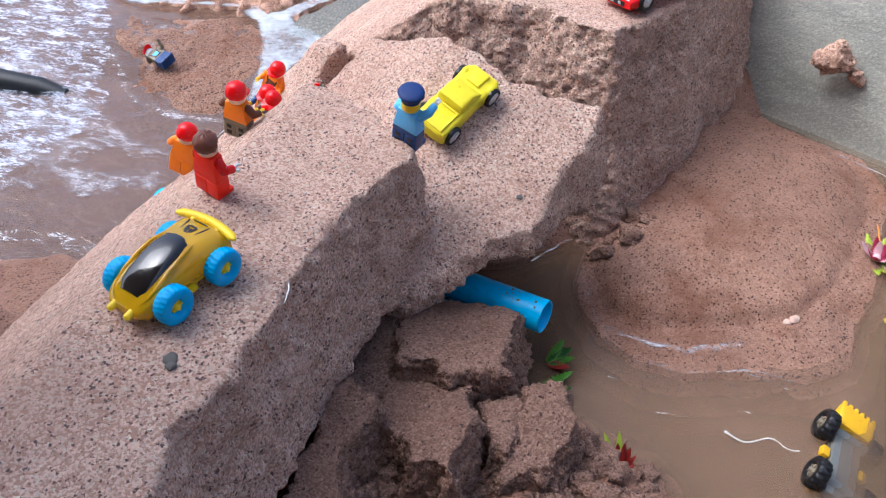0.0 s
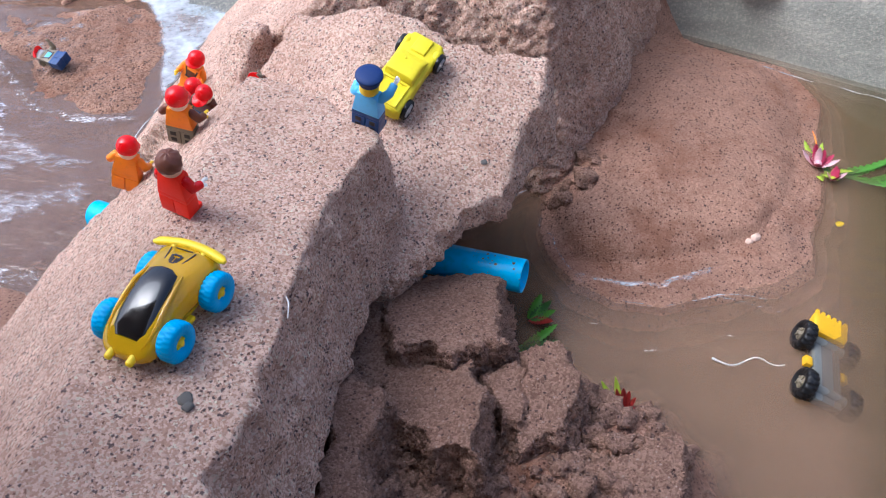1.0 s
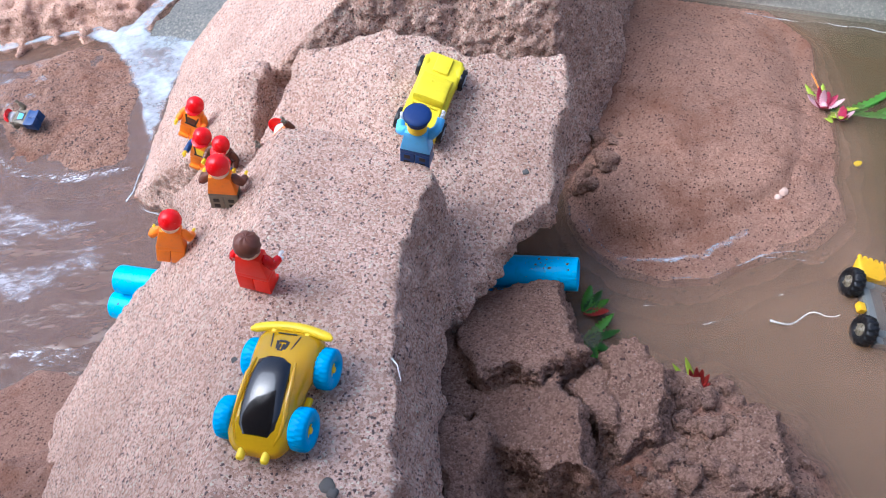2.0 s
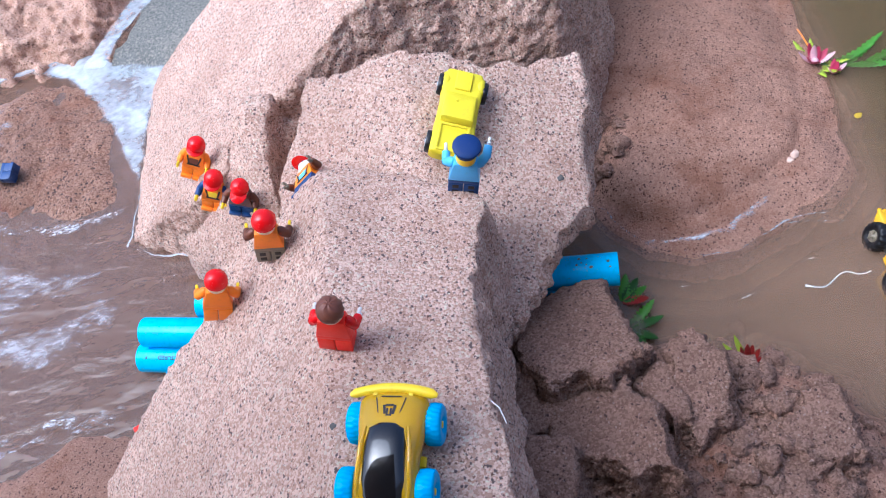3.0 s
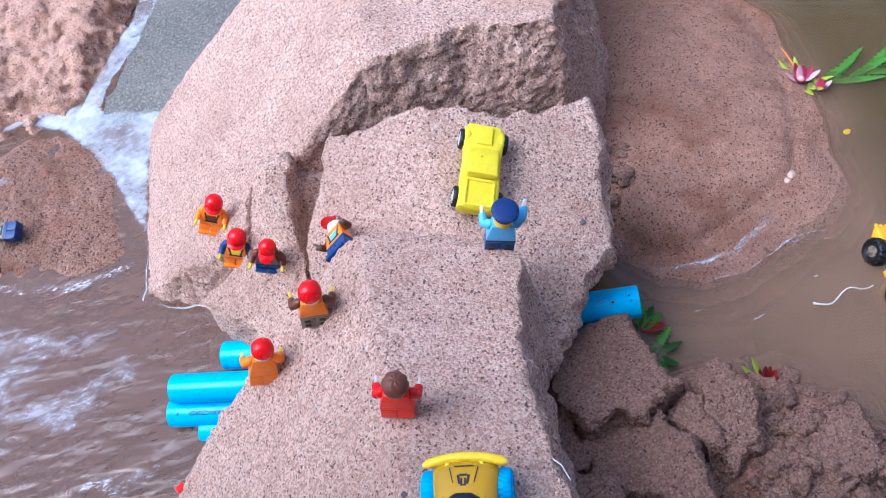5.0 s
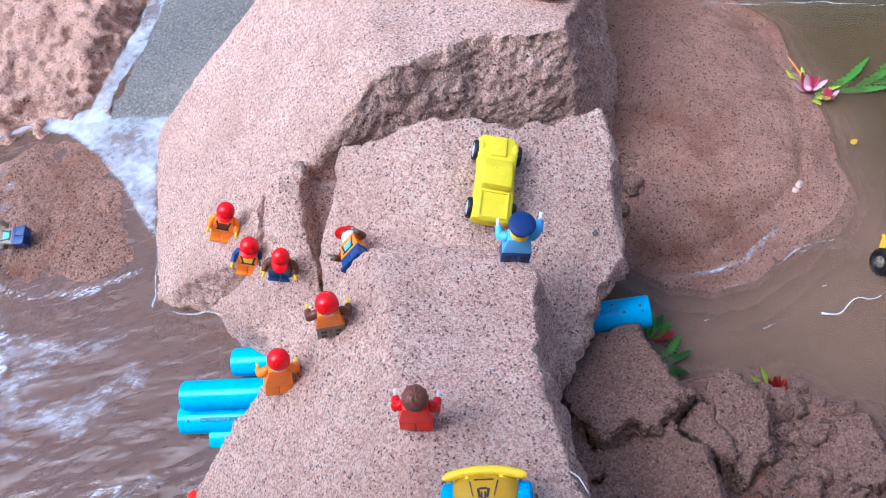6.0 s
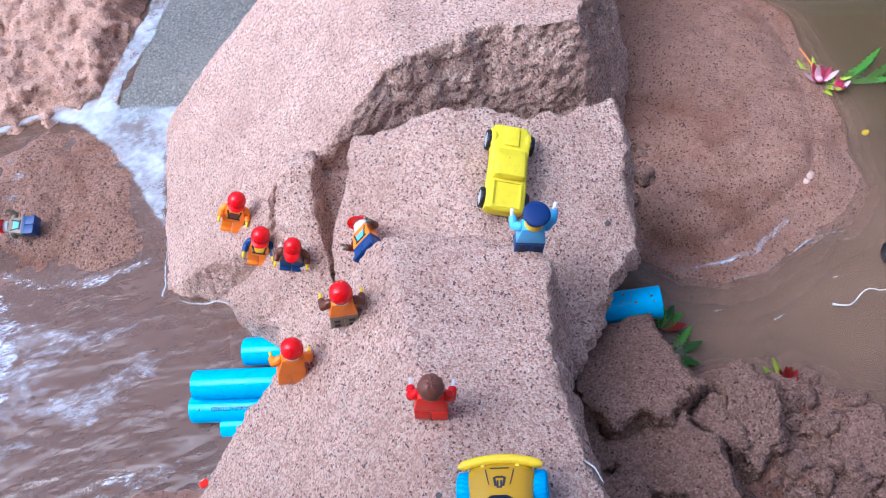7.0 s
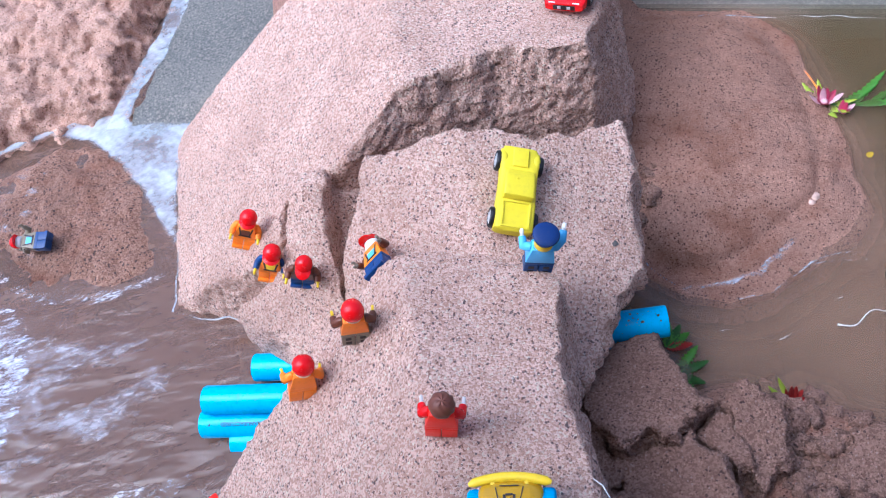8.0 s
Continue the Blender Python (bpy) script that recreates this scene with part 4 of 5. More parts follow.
def pickup():
    # nose along +y
    z = 0.150 - 0.26 * (-0.183 + 0.099) + 0.416 * (0.449 - 0.488)
    car = thing("toy_pickup", on_slope(-0.183, 0.449, z + 0.0005, SLAB_N, -16), "bright yellow toy pickup with white wheels on the slab", "toy car")
    hull = loft([(-29.75 * MM, 10.5 * MM, 5 * MM, 14 * MM, 0.35), (-28.47 * MM, 12.4 * MM, 4 * MM, 15.4 * MM, 0.3), (-10.2 * MM, 12.6 * MM, 4 * MM, 15.6 * MM, 0.3), (-9.35 * MM, 12.4 * MM, 4 * MM, 15 * MM, 0.3), (5.1 * MM, 12 * MM, 4 * MM, 14.4 * MM, 0.3),
                 (11.9 * MM, 12.4 * MM, 4 * MM, 14.4 * MM, 0.32), (23.8 * MM, 12 * MM, 4 * MM, 13 * MM, 0.36), (28.05 * MM, 10.8 * MM, 4.5 * MM, 11 * MM, 0.4), (28.9 * MM, 9 * MM, 6 * MM, 9 * MM, 0.5)], 28)
    part("body", hull, TOY_YELLOW, car)
    part("cab", loft([(-9.35 * MM, 9.6 * MM, 12 * MM, 19.5 * MM, 0.35), (-8.075 * MM, 10 * MM, 12 * MM, 21.2 * MM, 0.3), (2.55 * MM, 9.8 * MM, 12 * MM, 21.0 * MM, 0.3), (6.8 * MM, 9.6 * MM, 12 * MM, 18.4 * MM, 0.3), (11.05 * MM, 9.8 * MM, 12 * MM, 14.6 * MM, 0.3)], 26), TOY_YELLOW, car)
    rails = bmesh.new()
    for s in (-1, 1):
        join(rails, moved(bm_box((1.6 * MM, 17 * MM, 1.4 * MM), 0.5 * MM), pose(s * 8.6 * MM, -19 * MM, 15.2 * MM)), 0)
        join(rails, moved(bm_box((18.6 * MM, 1.6 * MM, 1.4 * MM), 0.5 * MM), pose(0, (-19 + s * 8.2) * MM, 15.2 * MM)), 0)
    part("bed_rail", rails, TOY_YELLOW, car)
    part("bonnet", moved(bm_box((11 * MM, 12.8 * MM, 2.2 * MM), 0.8 * MM, (0.85, 0.95)), pose(0, 19.5 * MM, 13 * MM, -5)), TOY_YELLOW, car)
    for s in (-1, 1):
        part("mudguard", loft([(11.05 * MM, 2 * MM, 5 * MM, 9 * MM, 0.7), (14.45 * MM, 2.6 * MM, 5 * MM, 13.2 * MM, 0.7), (19.55 * MM, 2.8 * MM, 5 * MM, 14.4 * MM, 0.7), (24.65 * MM, 2.4 * MM, 5 * MM, 12 * MM, 0.7), (27.2 * MM, 1.6 * MM, 5 * MM, 8 * MM, 0.7)], 14), TOY_YELLOW, car).location.x = s * 10.6 * MM
        for y in (-20.4, 18.3):
            wheel(6.6 * MM, 4.2 * MM, car, pose(s * 13.2 * MM, y * MM, 6.8 * MM, 0, 0, 0 if s > 0 else 180), BLACK, CHROME, 12, 0.72, 0.12, 0.03)
    part("tow_knob", moved(bm_ball(0.9 * MM, (1, 1, 0.6), 10), pose(-2 * MM, 3 * MM, 21 * MM)), TOY_YELLOW, car)


pickup()


def red_car():
    car = thing("toy_sports_car", pose(-0.0935, 0.607, 0.1775, 0, 0, 150), "small glossy red toy car on the dam shoulder", "toy car")
    part("body", loft([(-34 * MM, 12 * MM, 4 * MM, 13 * MM, 0.5), (-30 * MM, 15 * MM, 3 * MM, 15 * MM, 0.45), (-10 * MM, 15.5 * MM, 3 * MM, 15 * MM, 0.45), (15 * MM, 15.5 * MM, 3 * MM, 13 * MM, 0.45), (32 * MM, 15 * MM, 3 * MM, 11.5 * MM, 0.4), (36 * MM, 13.5 * MM, 4 * MM, 10 * MM, 0.4)], 26), RED, car)
    part("cabin", loft([(-20 * MM, 9 * MM, 12 * MM, 18 * MM, 0.5), (-12 * MM, 11 * MM, 12 * MM, 22 * MM, 0.5), (4 * MM, 11 * MM, 12 * MM, 21 * MM, 0.5), (14 * MM, 10 * MM, 11 * MM, 14 * MM, 0.5)], 22), SMOKED, car, "black windows")
    part("grille", moved(bm_box((16 * MM, 1.2 * MM, 4 * MM), 0.4 * MM), pose(0, 35.6 * MM, 4.6 * MM)), BLACK, car)
    for s in (-1, 1):
        part("headlight", moved(bm_box((5 * MM, 1.2 * MM, 2.2 * MM), 0.4 * MM), pose(s * 8.5 * MM, 35.0 * MM, 8.2 * MM)), WHITE, car)
        part("badge_bar", moved(bm_box((2.4 * MM, 0.5 * MM, 2.2 * MM), 0.1 * MM), pose(s * 3.4 * MM, 36.4 * MM, 5.6 * MM)), CHROME, car)
        for y in (-21, 22):
            wheel(7 * MM, 5 * MM, car, pose(s * 14.6 * MM, y * MM, 7 * MM, 0, 0, 0 if s > 0 else 180), BLACK, CHROME, 12, 0.6, 0.12, 0.02)


red_car()


def loader():
    # overturned: its underside is up, bucket along +y
    m = pose(0.0945, 0.375, 0.004, 0, 0, -4) @ pose(0, 0, 0, 0, -152, 0)
    car = thing("toy_wheel_loader", m, "yellow toy wheel loader overturned, half sunk in muddy water", "toy loader")
    part("underbody", moved(bm_box((20 * MM, 52 * MM, 7 * MM), 1.6 * MM), pose(0, -2 * MM, -2 * MM)), UNDERBODY, car, "grey plastic underbody")
    part("axle_housing", bm_tube([(-15 * MM, 19.5 * MM, 0), (15 * MM, 19.5 * MM, 0)], [4 * MM, 4 * MM], 14), UNDERBODY, car)
    part("axle_housing", bm_tube([(-15 * MM, -19.5 * MM, 0), (15 * MM, -19.5 * MM, 0)], [4 * MM, 4 * MM], 14), UNDERBODY, car)
    part("cab", moved(bm_box((16 * MM, 20 * MM, 18 * MM), 1.5 * MM, (0.85, 0.85)), pose(0, -8 * MM, 5 * MM)), LOADER_YELLOW, car)
    for s in (-1, 1):
        part("side_step", moved(bm_box((5 * MM, 7 * MM, 4.5 * MM), 0.8 * MM), pose(s * 13.5 * MM, 0, -1.5 * MM)), LOADER_YELLOW, car)
        for y in (-19.5, 19.5):
            wheel(9.4 * MM, 8.4 * MM, car, pose(s * 16.5 * MM, y * MM, 0, 0, 0, 0 if s > 0 else 180), BLACK, GREY, 16, 0.48, 0.16, 0.12)
    bucket = loft([(23 * MM, 12 * MM, -6 * MM, 8 * MM, 0.3), (27 * MM, 13 * MM, -8 * MM, 8 * MM, 0.3), (33 * MM, 13 * MM, -8 * MM, 2 * MM, 0.3), (37 * MM, 13 * MM, -8 * MM, -4.5 * MM, 0.3)], 20)
    tub = part("bucket", bucket, LOADER_YELLOW, car, "yellow bucket with teeth")
    for k in range(6):
        part("tooth", moved(bm_box((2.2 * MM, 4 * MM, 2.2 * MM), 0.4 * MM), pose((-11 + 4.4 * k) * MM, 38 * MM, -8 * MM)), LOADER_YELLOW, tub)
    part("lift_arm", bm_tube([(-8 * MM, 18 * MM, 6 * MM), (-8 * MM, 25 * MM, 1 * MM)], [2 * MM, 2 * MM], 10), LOADER_YELLOW, car)
    part("lift_arm", bm_tube([(8 * MM, 18 * MM, 6 * MM), (8 * MM, 25 * MM, 1 * MM)], [2 * MM, 2 * MM], 10), LOADER_YELLOW, car)


loader()


# ---- blue pipes through the dam ----
def pipe(a, b, r=0.0112):
    a, b = Vector(a), Vector(b)
    d = (b - a).normalized()
    side = d.cross(Vector((0, 0, 1))).normalized()
    up = side.cross(d)
    bm = bmesh.new()
    seg, rows = 36, []
    length = (b - a).length
    for radius, t in ((r * 0.86, 0.06), (r * 0.86, 0.0005), (r * 0.9, 0), (r * 0.98, 0), (r, 0.0007), (r, length * 0.25), (r, length * 0.5), (r, length * 0.75), (r, length - 0.0007), (r * 0.98, length), (r * 0.9, length), (r * 0.86, length - 0.0005), (r * 0.86, length - 0.06)):
        rows.append([bm.verts.new(d * t + radius * (math.cos(2 * math.pi * k / seg) * side + math.sin(2 * math.pi * k / seg) * up)) for k in range(seg)])
    for p, q in zip(rows, rows[1:]):
        for k in range(seg):
            bm.faces.new((p[k], p[(k + 1) % seg], q[(k + 1) % seg], q[k]))
    bmesh.ops.recalc_face_normals(bm, faces=bm.faces[:])
    ob = new("water_pipe", mesh_of("water_pipe", bm, [PIPE_BLUE], 60))
    ob.location = a
    return tagged(ob, "bright blue plastic water pipe laid through the dam", "pipe", "blue pipes"), d, side, up


pipe((-0.409, 0.4625, 0.008), (-0.25, 0.422, 0.008))
pipe((-0.446, 0.4375, 0.0215), (-0.25, 0.388, 0.0215))
marked, d, side, up = pipe((-0.456, 0.4285, 0.002), (-0.25, 0.377, 0.002))
pipe((-0.436, 0.4130, -0.009), (-0.25, 0.366, -0.009))
pipe((-0.245, 0.408, 0.052), (-0.0995, 0.385, 0.0545))
pipe((-0.245, 0.400, 0.033), (-0.1135, 0.3790, 0.034), 0.0068)

# print on the pipe, read from the dam side
for word, size, along in (("S", 0.0052, 0.060), ("MANUFACTURED", 0.0042, 0.052), ("B", 0.0034, 0.010)):
    font = bpy.data.curves.new("print", "FONT")
    font.body, font.size, font.extrude, font.offset = word, size, 0.00005, 0.00012
    tmp = new("print", font)
    me = bpy.data.meshes.new_from_object(tmp.evaluated_get(bpy.context.evaluated_depsgraph_get()))
    bpy.data.objects.remove(tmp)
    r = 0.01125
    tilt = radians(62)
    for v in me.vertices:
        ang = tilt - (v.co.y - size * 0.35) / r
        # letters run back along the pipe, upside down to the eye
        p = d * (along - v.co.x) + r * (-math.cos(ang) * side * -1 + math.sin(ang) * up) * (1 + v.co.z)
        v.co = p
    me.materials.append(INK)
    ob = new("print", me)
    ob.parent = marked
    tagged(ob, "black printed lettering")


# ---- plants ----
def blade(length, width, bend, tip=0.15, waves=0, thick=0.0004):
    """A thin leaf along +y, arched upwards, toothed at its edges where waves is set."""
    bm = bmesh.new()
    n = 18
    top, low = [], []
    for k in range(n + 1):
        t = k / n
        w = width * (math.sin(math.pi * min(1, t * 0.92 + 0.08)) ** 0.7 + tip * (1 - t)) / 2
        w *= 1 + (0.28 * math.cos(k * math.pi) if waves and k > 3 else 0)
        y, z = length * math.sin(bend * t) / max(bend, 1e-3), length * (1 - math.cos(bend * t)) / max(bend, 1e-3)
        row = [(-w, y, z + w * 0.25), (0, y, z), (w, y, z + w * 0.25)]
        top.append([bm.verts.new(p) for p in row])
        low.append([bm.verts.new((p[0], p[1], p[2] - thick)) for p in row])
    for k in range(n):
        for j in (0, 1):
            bm.faces.new((top[k][j], top[k][j + 1], top[k + 1][j + 1], top[k + 1][j]))
            bm.faces.new((low[k][j], low[k + 1][j], low[k + 1][j + 1], low[k][j + 1]))
        bm.faces.new((top[k][0], top[k + 1][0], low[k + 1][0], low[k][0]))
        bm.faces.new((top[k][2], low[k][2], low[k + 1][2], top[k + 1][2]))
    return bm


flower = thing("plastic_flower", pose(0.106, 0.571, 0.0055) @ Matrix.Scale(0.9, 4), "pink and white plastic flower with green leaves in muddy water", "plastic plant")
for k, (turn, size, up_a, mat) in enumerate(((20, 24, 35, PETAL), (75, 25, 20, PETAL_PALE), (105, 19, 30, PETAL), (165, 17, 25, PETAL), (-70, 20, 15, PETAL), (-100, 24, 12, PETAL_PALE), (-35, 19, 40, PETAL), (5, 21, 48, PETAL_PALE))):
    part("petal", moved(blade(size * MM * 0.85, 5.6 * MM, 0.8, 0.3, 1), pose(0, 0, 4 * MM, up_a, 0, turn)), mat, flower)
for turn, size, up_a, mat in ((-150, 13, 40, PETAL), (-100, 15, 30, PETAL_PALE), (-60, 12, 50, PETAL), (-20, 13, 35, PETAL), (100, 11, 40, PETAL_PALE)):
    part("petal", moved(blade(size * MM, 5 * MM, 0.6, 0.3, 1), pose(11 * MM, -15 * MM, 2 * MM, up_a, 0, turn)), mat, flower)
for turn, size, mat in ((18, 32, LEAF_LIGHT), (84, 31, LEAF_LIGHT), (-108, 30, LEAF_LIGHT), (150, 25, LEAF_LIGHT), (185, 24, LEAF_LIGHT), (215, 27, LEAF_LIGHT), (-12, 30, LEAF_LIGHT)):
    part("leaf", moved(blade(size * MM, 5 * MM, 0.3, 0.3, 1), pose(0, 0, 0, 8, 0, turn)), mat, flower)
part("heart", moved(bm_ball(3.2 * MM, (1, 1, 0.8), 14), pose(0, 0, 7 * MM)), PETAL_PALE, flower)
part("stalk", bm_tube([(2 * MM, 18 * MM, 6 * MM), (0, 34 * MM, 9 * MM), (-2 * MM, 40 * MM, 11 * MM)], [0.7 * MM, 0.6 * MM, 0.3 * MM], 7), ORANGE, flower, "thin orange stalk")
spray = thing("plastic_leaf_spray", pose(0.112, 0.562, 0.0045), "long green plastic leaf spray floating on muddy water", "plastic plant")
part("stem", bm_tube([(-4 * MM, 14 * MM, 3 * MM), (4 * MM, 4 * MM, 2 * MM), (30 * MM, 0, 1 * MM), (90 * MM, 6 * MM, 0)], [1.0 * MM, 1.6 * MM, 1.8 * MM, 1.2 * MM], 8), LEAF, spray)
for k, (x, y, turn, size) in enumerate(((2, 8, 25, 18), (6, 4, -75, 40), (16, 2, -60, 46), (20, 1, -110, 40), (34, 1, -80, 46), (46, 2, -62, 40), (48, 1, -112, 38), (64, 3, -84, 40))):
    part("leaf", moved(blade(size * MM, 6 * MM, 0.15, 0.3, 1), pose(x * MM, y * MM, 1.5 * MM, 3, 0, turn)), LEAF, spray)

red_plant = thing("plastic_red_plant", pose(-0.0305, 0.3225, 0.007), "dark red plastic plant with yellow-green tips at the waterline", "plastic plant")
for turn, size, up_a, mat in ((-30, 17, 50, LEAF_RED), (5, 19, 55, LEAF_RED), (40, 18, 48, LEAF_RED), (75, 14, 40, LEAF_RED), (-65, 15, 40, LEAF_RED), (-95, 11, 30, LEAF_RED), (52, 24, 22, LEAF_LIGHT), (22, 23, 28, LEAF_LIGHT)):
    part("leaf", moved(blade(size * MM, 3.6 * MM, 0.6, 0.3), pose(0, 0, 0, up_a, 0, turn)), mat, red_plant)

for x, y, z, turns, size, mats in ((-0.0965, 0.388, 0.008, (-80, -50, -112, -20), 20, (LEAF, LEAF_DARK, LEAF_RED, LEAF)), (-0.0975, 0.368, 0.004, (160, 190, -140, -165, -60, -95), 27, (LEAF, LEAF_DARK, LEAF_DARK, LEAF, LEAF, LEAF_DARK))):
    weed = thing("plastic_weed", pose(x, y, z), "dark green plastic water weed beside the pipe end", "plastic plant", "water weeds")
    for turn, mat in zip(turns, mats):
        part("leaf", moved(blade(size * MM, 6 * MM, 0.5, 0.3, 1), pose(0, 0, 0, 12, 0, turn)), mat, weed)

petal = new("floating_petal", mesh_of("floating_petal", blade(6 * MM, 4 * MM, 0.3, 0.5), [YELLOW]))
petal.matrix_world = pose(0.114, 0.508, 0.0066, 0, 0, -70)
tagged(petal, "orange-yellow plastic petal floating on the water", "petal")

# ---- small things ----
rope = [(0.024 + 0.0445 * k / 14, 0.3705 - 0.0045 * math.sin(k / 14 * 7.5) * (1 - 0.3 * k / 14) + (0.004 if k > 11 else 0) * (k - 11) / 3, 0.0092 + 0.0012 * math.sin(k * 0.9)) for k in range(15)]
ob = new("white_string", mesh_of("white_string", bm_tube(rope, [0.0006 - 0.00002 * k + (0.0004 if k == 0 else 0) for k in range(15)], 8), [WHITE]))
tagged(ob, "short white frayed string beside the loader", "string")


def pebble(x, y, z, size, mat, label, seed, squash=0.7):
    bm = bmesh.new()
    bmesh.ops.create_icosphere(bm, subdivisions=3, radius=size)
    for v in bm.verts:
        v.co *= 1 + 0.28 * noise.noise(v.co / size * 1.3 + Vector((seed, 0, 0)))
        v.co.z *= squash
    ob = new("pebble", mesh_of("pebble", bm, [mat], 80))
    ob.location = (x, y, z)
    return tagged(ob, label, "pebble")


STONE = plain("grey_stone", srgb(96, 92, 88), 0.7)
SHELL = plain("pale_stone", srgb(206, 176, 158), 0.5)
pebble(0.0536, 0.4764, 0.018, 0.0036, SHELL, "pale rounded pebble at the island shore", 1.0)
pebble(0.0495, 0.4725, 0.017, 0.0028, SHELL, "pale rounded pebble at the island shore", 4.0)
pebble(-0.2125, 0.185, 0.1812, 0.0034, STONE, "dark grey stone pressed into the dam top", 2.0, 0.45)
pebble(-0.2095, 0.1815, 0.1818, 0.0024, STONE, "dark grey stone pressed into the dam top", 5.0, 0.45)
pebble(-0.1275, 0.412, 0.1255, 0.0022, STONE, "small dark stone on the slab", 3.0, 0.5)
pebble(-0.262, 0.247, 0.1845, 0.0022, STONE, "dark grey stone pressed into the dam top", 7.0, 0.4)
chip = new("plastic_chip", mesh_of("plastic_chip", bm_box((0.007, 0.005, 0.004), 0.001), [DEEP_ORANGE]))
chip.matrix_world = pose(-0.444, 0.3575, 0.02, 20, 10, 30)
tagged(chip, "small orange plastic chip at the foot of the dam", "plastic chip")
straw = new("straw", mesh_of("straw", bm_tube([(0, 0, 0), (0.004, -0.006, 0.002), (0.006, -0.014, 0.001)], [0.0004, 0.0004, 0.0002], 6), [WHITE]))
straw.location = (-0.191, 0.249, 0.177)
tagged(straw, "thin white straw on the cliff edge", "straw")
hose = new("black_hose", mesh_of("black_hose", bm_tube([(-1.1, 0.53, 0.07), (-0.9, 0.552, 0.03), (-0.78, 0.570, 0.004), (-0.71, 0.581, -0.004), (-0.685, 0.585, -0.012)], [0.0135, 0.0135, 0.013, 0.012, 0.010], 18), [HOSE]))
tagged(hose, "black rubber hose lying in the stream", "hose")

# crumbs of sand: on the rubble, at the cliff foot, on the concrete wall
rnd = random.Random(7)


def crumbs(name, spots, mat, label, rise):
    bm = bmesh.new()
    for x, y, spread, count, size in spots:
        for k in range(count):
            px, py = x + rnd.gauss(0, spread), y + rnd.gauss(0, spread)
            s = size * (0.35 + rnd.random() ** 2 * 1.3)
            one = bmesh.new()
            bmesh.ops.create_icosphere(one, subdivisions=2, radius=s)
            off = Vector((rnd.random() * 50, rnd.random() * 50, 0))
            for v in one.verts:
                v.co *= 1 + 0.85 * noise.noise(v.co / s * 1.5 + off) + 0.3 * noise.noise(v.co / s * 4 + off)
                v.co.z *= 0.75
            join(bm, moved(one, pose(px, py, rise(px, py) + s * 0.3)), 0)
    return tagged(new(name, mesh_of(name, bm, [mat], 80)), label, "sand crumbs", kind="stuff")


def ground_at(x, y):
    return float(ground_height(np.array([x]), np.array([y]))[0])


crumbs("sand_crumbs", [(-0.05, 0.28, 0.03, 130, 0.0045), (-0.09, 0.25, 0.03, 70, 0.005), (-0.14, 0.23, 0.025, 60, 0.004), (-0.19, 0.31, 0.014, 50, 0.004), (-0.02, 0.25, 0.02, 60, 0.0045), (-0.088, 0.50, 0.010, 18, 0.006), (-0.08, 0.54, 0.010, 12, 0.0045), (-0.20, 0.345, 0.008, 22, 0.003)], DAMP_SAND, "loose crumbs of damp sand over the rubble", ground_at)
crumbs("pipe_grit", [(-0.113, 0.387, 0.006, 26, 0.0006), (-0.128, 0.389, 0.006, 20, 0.0007)], DAMP_SAND, "grains of sand stuck on the blue pipe", lambda x, y: 0.0543 + math.sqrt(max(0, 0.0112 ** 2 - min(0.0112, abs(y - 0.387 - 0.158 * -(x + 0.113))) ** 2)) - 0.0003)
bm = bmesh.new()
for dx, dz, s in ((0, 0, 0.011), (0.010, -0.004, 0.008), (-0.009, -0.003, 0.008), (0.004, 0.009, 0.007), (0.021, -0.014, 0.006), (0.027, -0.019, 0.004), (-0.002, -0.008, 0.008)):
    one = bmesh.new()
    bmesh.ops.create_icosphere(one, subdivisions=3, radius=s)
    for v in one.verts:
        v.co *= 1 + 0.45 * noise.noise(v.co / s * 2.2 + Vector((dx * 900, dz * 900, 3)))
    join(bm, moved(one, pose(dx, 0, dz)), 0)
ob = new("sand_splat", mesh_of("sand_splat", bm, [RUST_SAND], 80))
mod = ob.modifiers.new("remesh", "REMESH")
mod.mode, mod.voxel_size, mod.use_smooth_shade = "VOXEL", 0.0016, True
me = bpy.data.meshes.new_from_object(ob.evaluated_get(bpy.context.evaluated_depsgraph_get()))
ob.modifiers.clear()
ob.data = me
for v in me.vertices:
    v.co += v.normal * (0.0022 * noise.noise(v.co * 320) + 0.001 * noise.noise(v.co * 800))
me.materials.clear()
me.materials.append(RUST_SAND)
ob.location = (0.047, 0.734, 0.085)
tagged(ob, "lump of reddish sand stuck to the concrete wall", "sand lump")


# ---- foam ----
def foam(name, poly, z, density, label, edge=0.012, mat=FOAM):
    px, py = [p[0] for p in poly], [p[1] for p in poly]
    step = 0.0015 if edge < 0.02 else 0.004
    xs, ys = np.arange(min(px) - 0.006, max(px) + 0.006, step), np.arange(min(py) - 0.006, max(py) + 0.006, step)
    gx, gy = np.meshgrid(xs, ys)
    me = grid_mesh(name, xs, ys, np.zeros_like(gx), [mat])
    p = flat(gx, gy)
    warp = 0.005 * np.stack((lattice(p, 22, 61), lattice(p, 22, 62)), -1) + 0.002 * np.stack((lattice(p, 90, 63), lattice(p, 90, 64)), -1)
    sd = inside(poly, gx + warp[..., 0], gy + warp[..., 1])
    data = me.attributes.new("froth", "FLOAT", "POINT")
    data.data.foreach_set("value", (density * smooth(0, edge, sd)).ravel())
    ob = new(name, me)
    ob.location.z = z
    ob.visible_shadow = False
    return tagged(ob, label, "foam", kind="stuff")


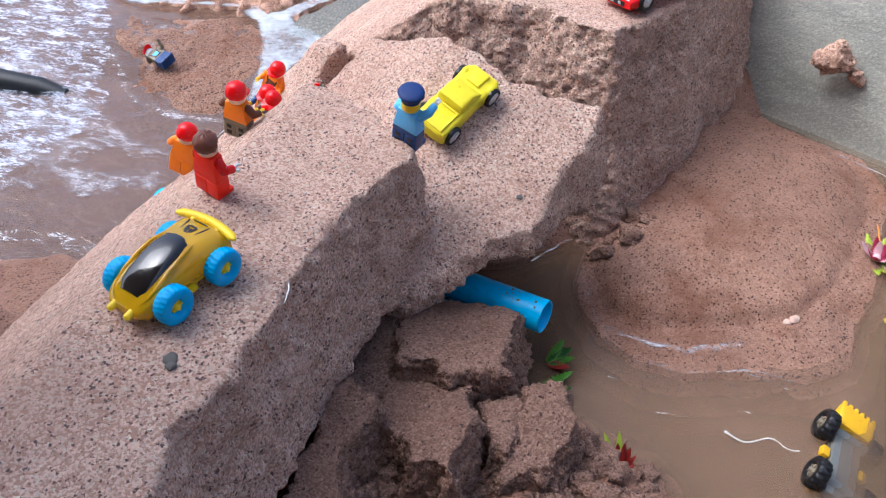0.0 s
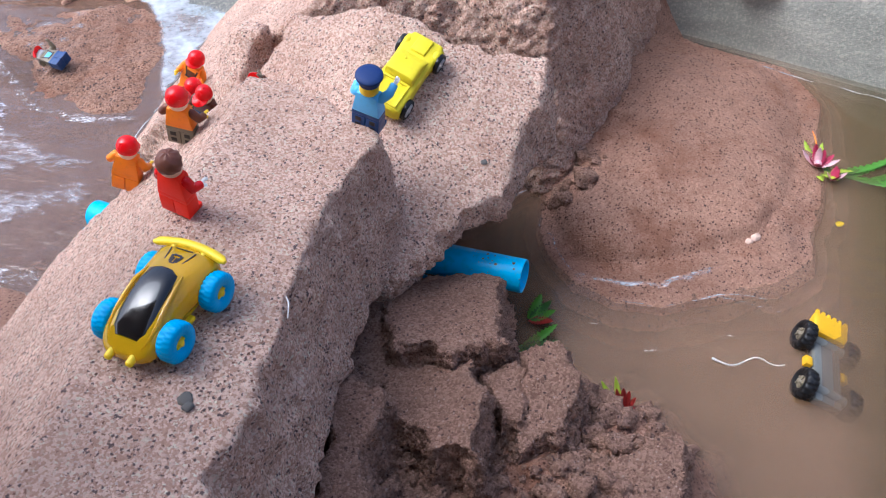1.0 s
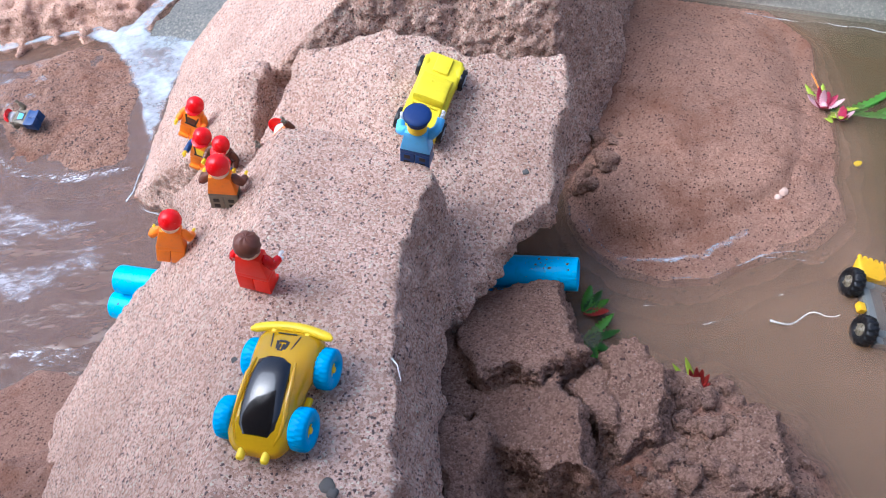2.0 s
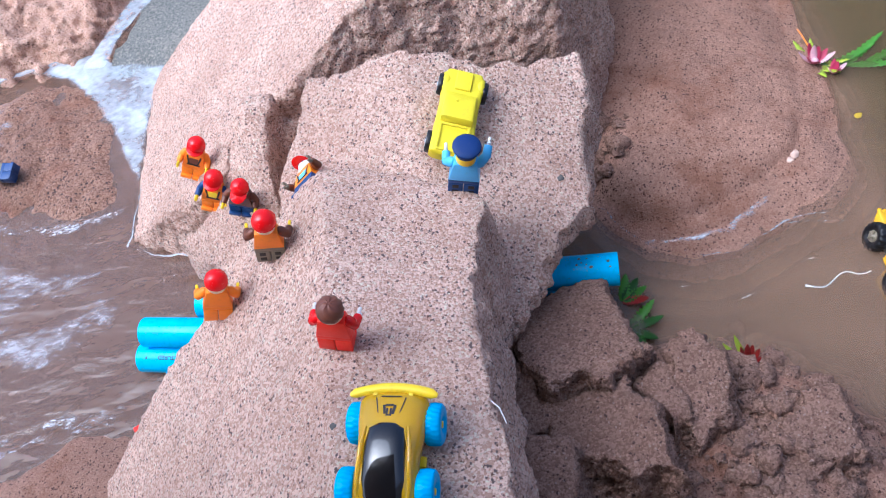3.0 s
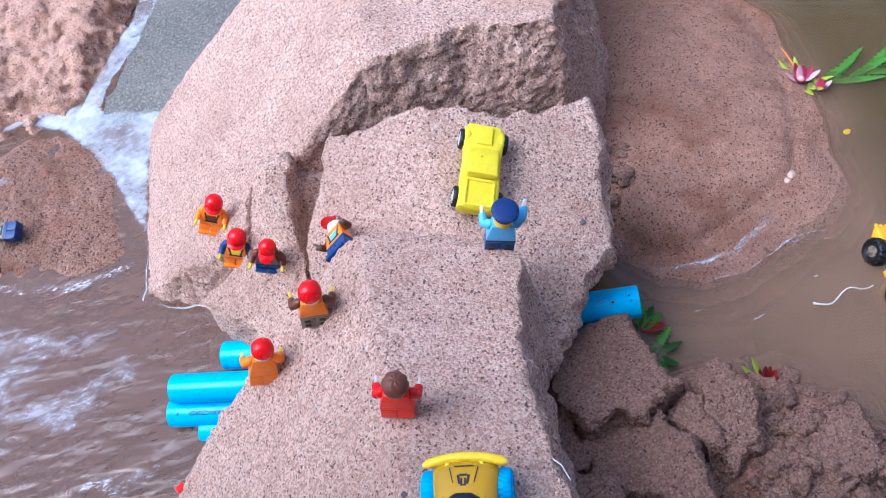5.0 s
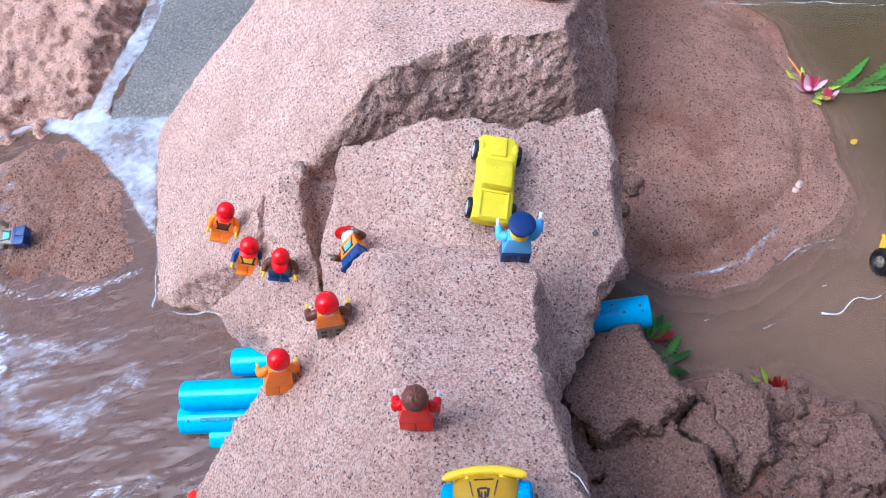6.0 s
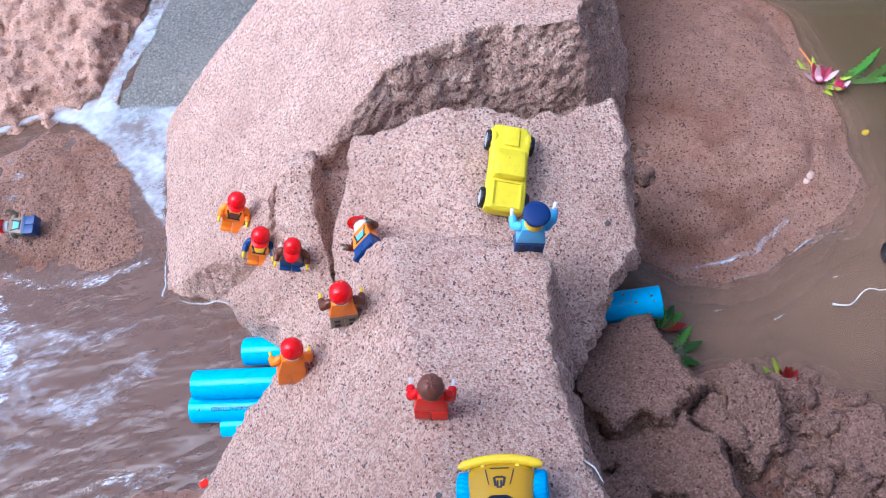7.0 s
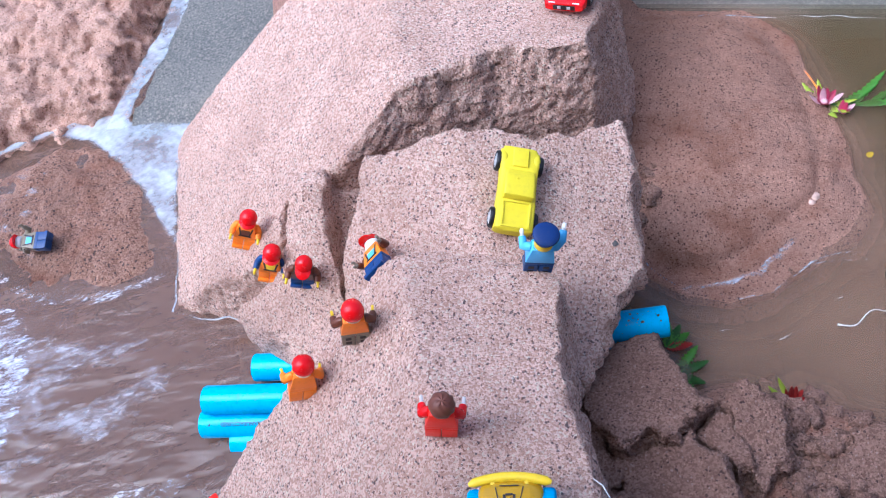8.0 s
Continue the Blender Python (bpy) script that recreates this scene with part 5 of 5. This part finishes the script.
def strip(points, w):
    """A narrow plan along a line of points."""
    left, right = [], []
    for k, (x, y) in enumerate(points):
        ax, ay = points[max(k - 1, 0)]
        bx, by = points[min(k + 1, len(points) - 1)]
        n = math.hypot(bx - ax, by - ay)
        left.append((x - (by - ay) / n * w, y + (bx - ax) / n * w))
        right.append((x + (by - ay) / n * w, y - (bx - ax) / n * w))
    return left + right[::-1]


foam("channel_foam", [(-0.75, 0.80), (-0.60, 0.85), (-0.53, 0.81), (-0.44, 0.765), (-0.462, 0.70), (-0.468, 0.60), (-0.486, 0.60), (-0.512, 0.66), (-0.542, 0.735), (-0.57, 0.772), (-0.61, 0.795), (-0.68, 0.775), (-0.85, 0.75)], WATER_L + 0.0072, 0.72, "milky white foam in the narrow channel beside the sandbar", 0.016, MILKY)
foam("ledge_foam", strip([(-0.534, 0.77), (-0.520, 0.812), (-0.492, 0.875), (-0.462, 0.94), (-0.444, 1.1)], 0.017), 0.012, 0.68, "milky white foam running along the concrete ledge", 0.008, MILKY)
# this sheet and the next paint sky reflections white, along with foam
foam("stream_foam_glints", [(-0.43, 0.42), (-0.45, 0.50), (-0.49, 0.565), (-0.55, 0.575), (-0.65, 0.62), (-0.78, 0.68), (-1.3, 0.8), (-1.3, 0.3), (-0.6, 0.39)], WATER_L + 0.0015, 0.525, "milky streaks of white foam and painted sky glints on the stream", 0.05, VEIL)
foam("upstream_glints", [(-0.61, 0.36), (-0.585, 0.50), (-0.585, 0.585), (-0.63, 0.62), (-0.655, 0.67), (-0.70, 0.72), (-0.74, 0.78), (-0.85, 0.87), (-1.9, 1.2), (-1.9, 0.3)], WATER_L + 0.004, 0.545, "broken white foam and painted sky glints upstream", 0.035, GLINT_FOAM)
foam("shore_foam", strip([(-0.482, 0.60), (-0.50, 0.582), (-0.553, 0.578), (-0.615, 0.598), (-0.665, 0.65), (-0.735, 0.70)], 0.020), WATER_L + 0.004, 0.52, "white froth along the sandbar shore", 0.018)
foam("bar_foam", [(-0.66, 0.78), (-0.60, 0.80), (-0.585, 0.76), (-0.60, 0.69), (-0.58, 0.62), (-0.64, 0.63), (-0.72, 0.71)], WATER_L + 0.0078, 0.47, "thin froth washed over the sandbar", 0.025)
foam("shoulder_foam", strip([(-0.4675, 0.76), (-0.4705, 0.70), (-0.4745, 0.60), (-0.478, 0.543), (-0.456, 0.530), (-0.422, 0.517), (-0.395, 0.512)], 0.0032), WATER_L + 0.004, 0.78, "thin white foam line along the dam foot", 0.003, MILKY)
foam("island_foam", strip([(-0.102, 0.50), (-0.097, 0.474), (-0.086, 0.45), (-0.064, 0.422), (-0.039, 0.411), (-0.009, 0.410), (0.014, 0.420), (0.03, 0.427), (0.045, 0.428), (0.068, 0.424)], 0.0032), WATER_R + 0.0028, 0.6, "thin white foam line at the island shore", 0.0032)
foam("slab_foam", strip([(-0.140, 0.480), (-0.128, 0.496), (-0.115, 0.512), (-0.104, 0.526)], 0.0026), WATER_R + 0.0016, 0.7, "thin white foam line behind the slab", 0.0026)
# froth strip that also paints the wet grit's glints white
foam("grit_foam_glints", strip([(-0.075, 0.432), (-0.043, 0.423), (-0.012, 0.428), (0.02, 0.445), (0.046, 0.468)], 0.0075), WATER_R + 0.0048, 0.54, "wet white froth and painted glints on the gritty island shore", 0.006)
foam("bank_foam", strip([(-0.46, 0.385), (-0.51, 0.388), (-0.56, 0.375), (-0.70, 0.33)], 0.018), WATER_L + 0.004, 0.5, "white froth along the near bank", 0.012)
foam("wall_foam", strip([(0.03, 0.7215), (0.094, 0.6945), (0.15, 0.670), (0.24, 0.631)], 0.0022), WATER_R + 0.0015, 0.72, "thin white foam line along the concrete wall", 0.002)
for line in ([(0.027, 0.427), (0.047, 0.422), (0.076, 0.414)], [(0.057, 0.433), (0.082, 0.427)], [(0.027, 0.389), (0.035, 0.391), (0.045, 0.390)], [(-0.026, 0.366), (-0.012, 0.369), (0.0, 0.370)], [(-0.062, 0.390), (-0.048, 0.386)]):
    foam("pool_foam", strip(line, 0.0028), WATER_R + 0.0012, 0.60, "faint white streak of foam on the pool", 0.0028)
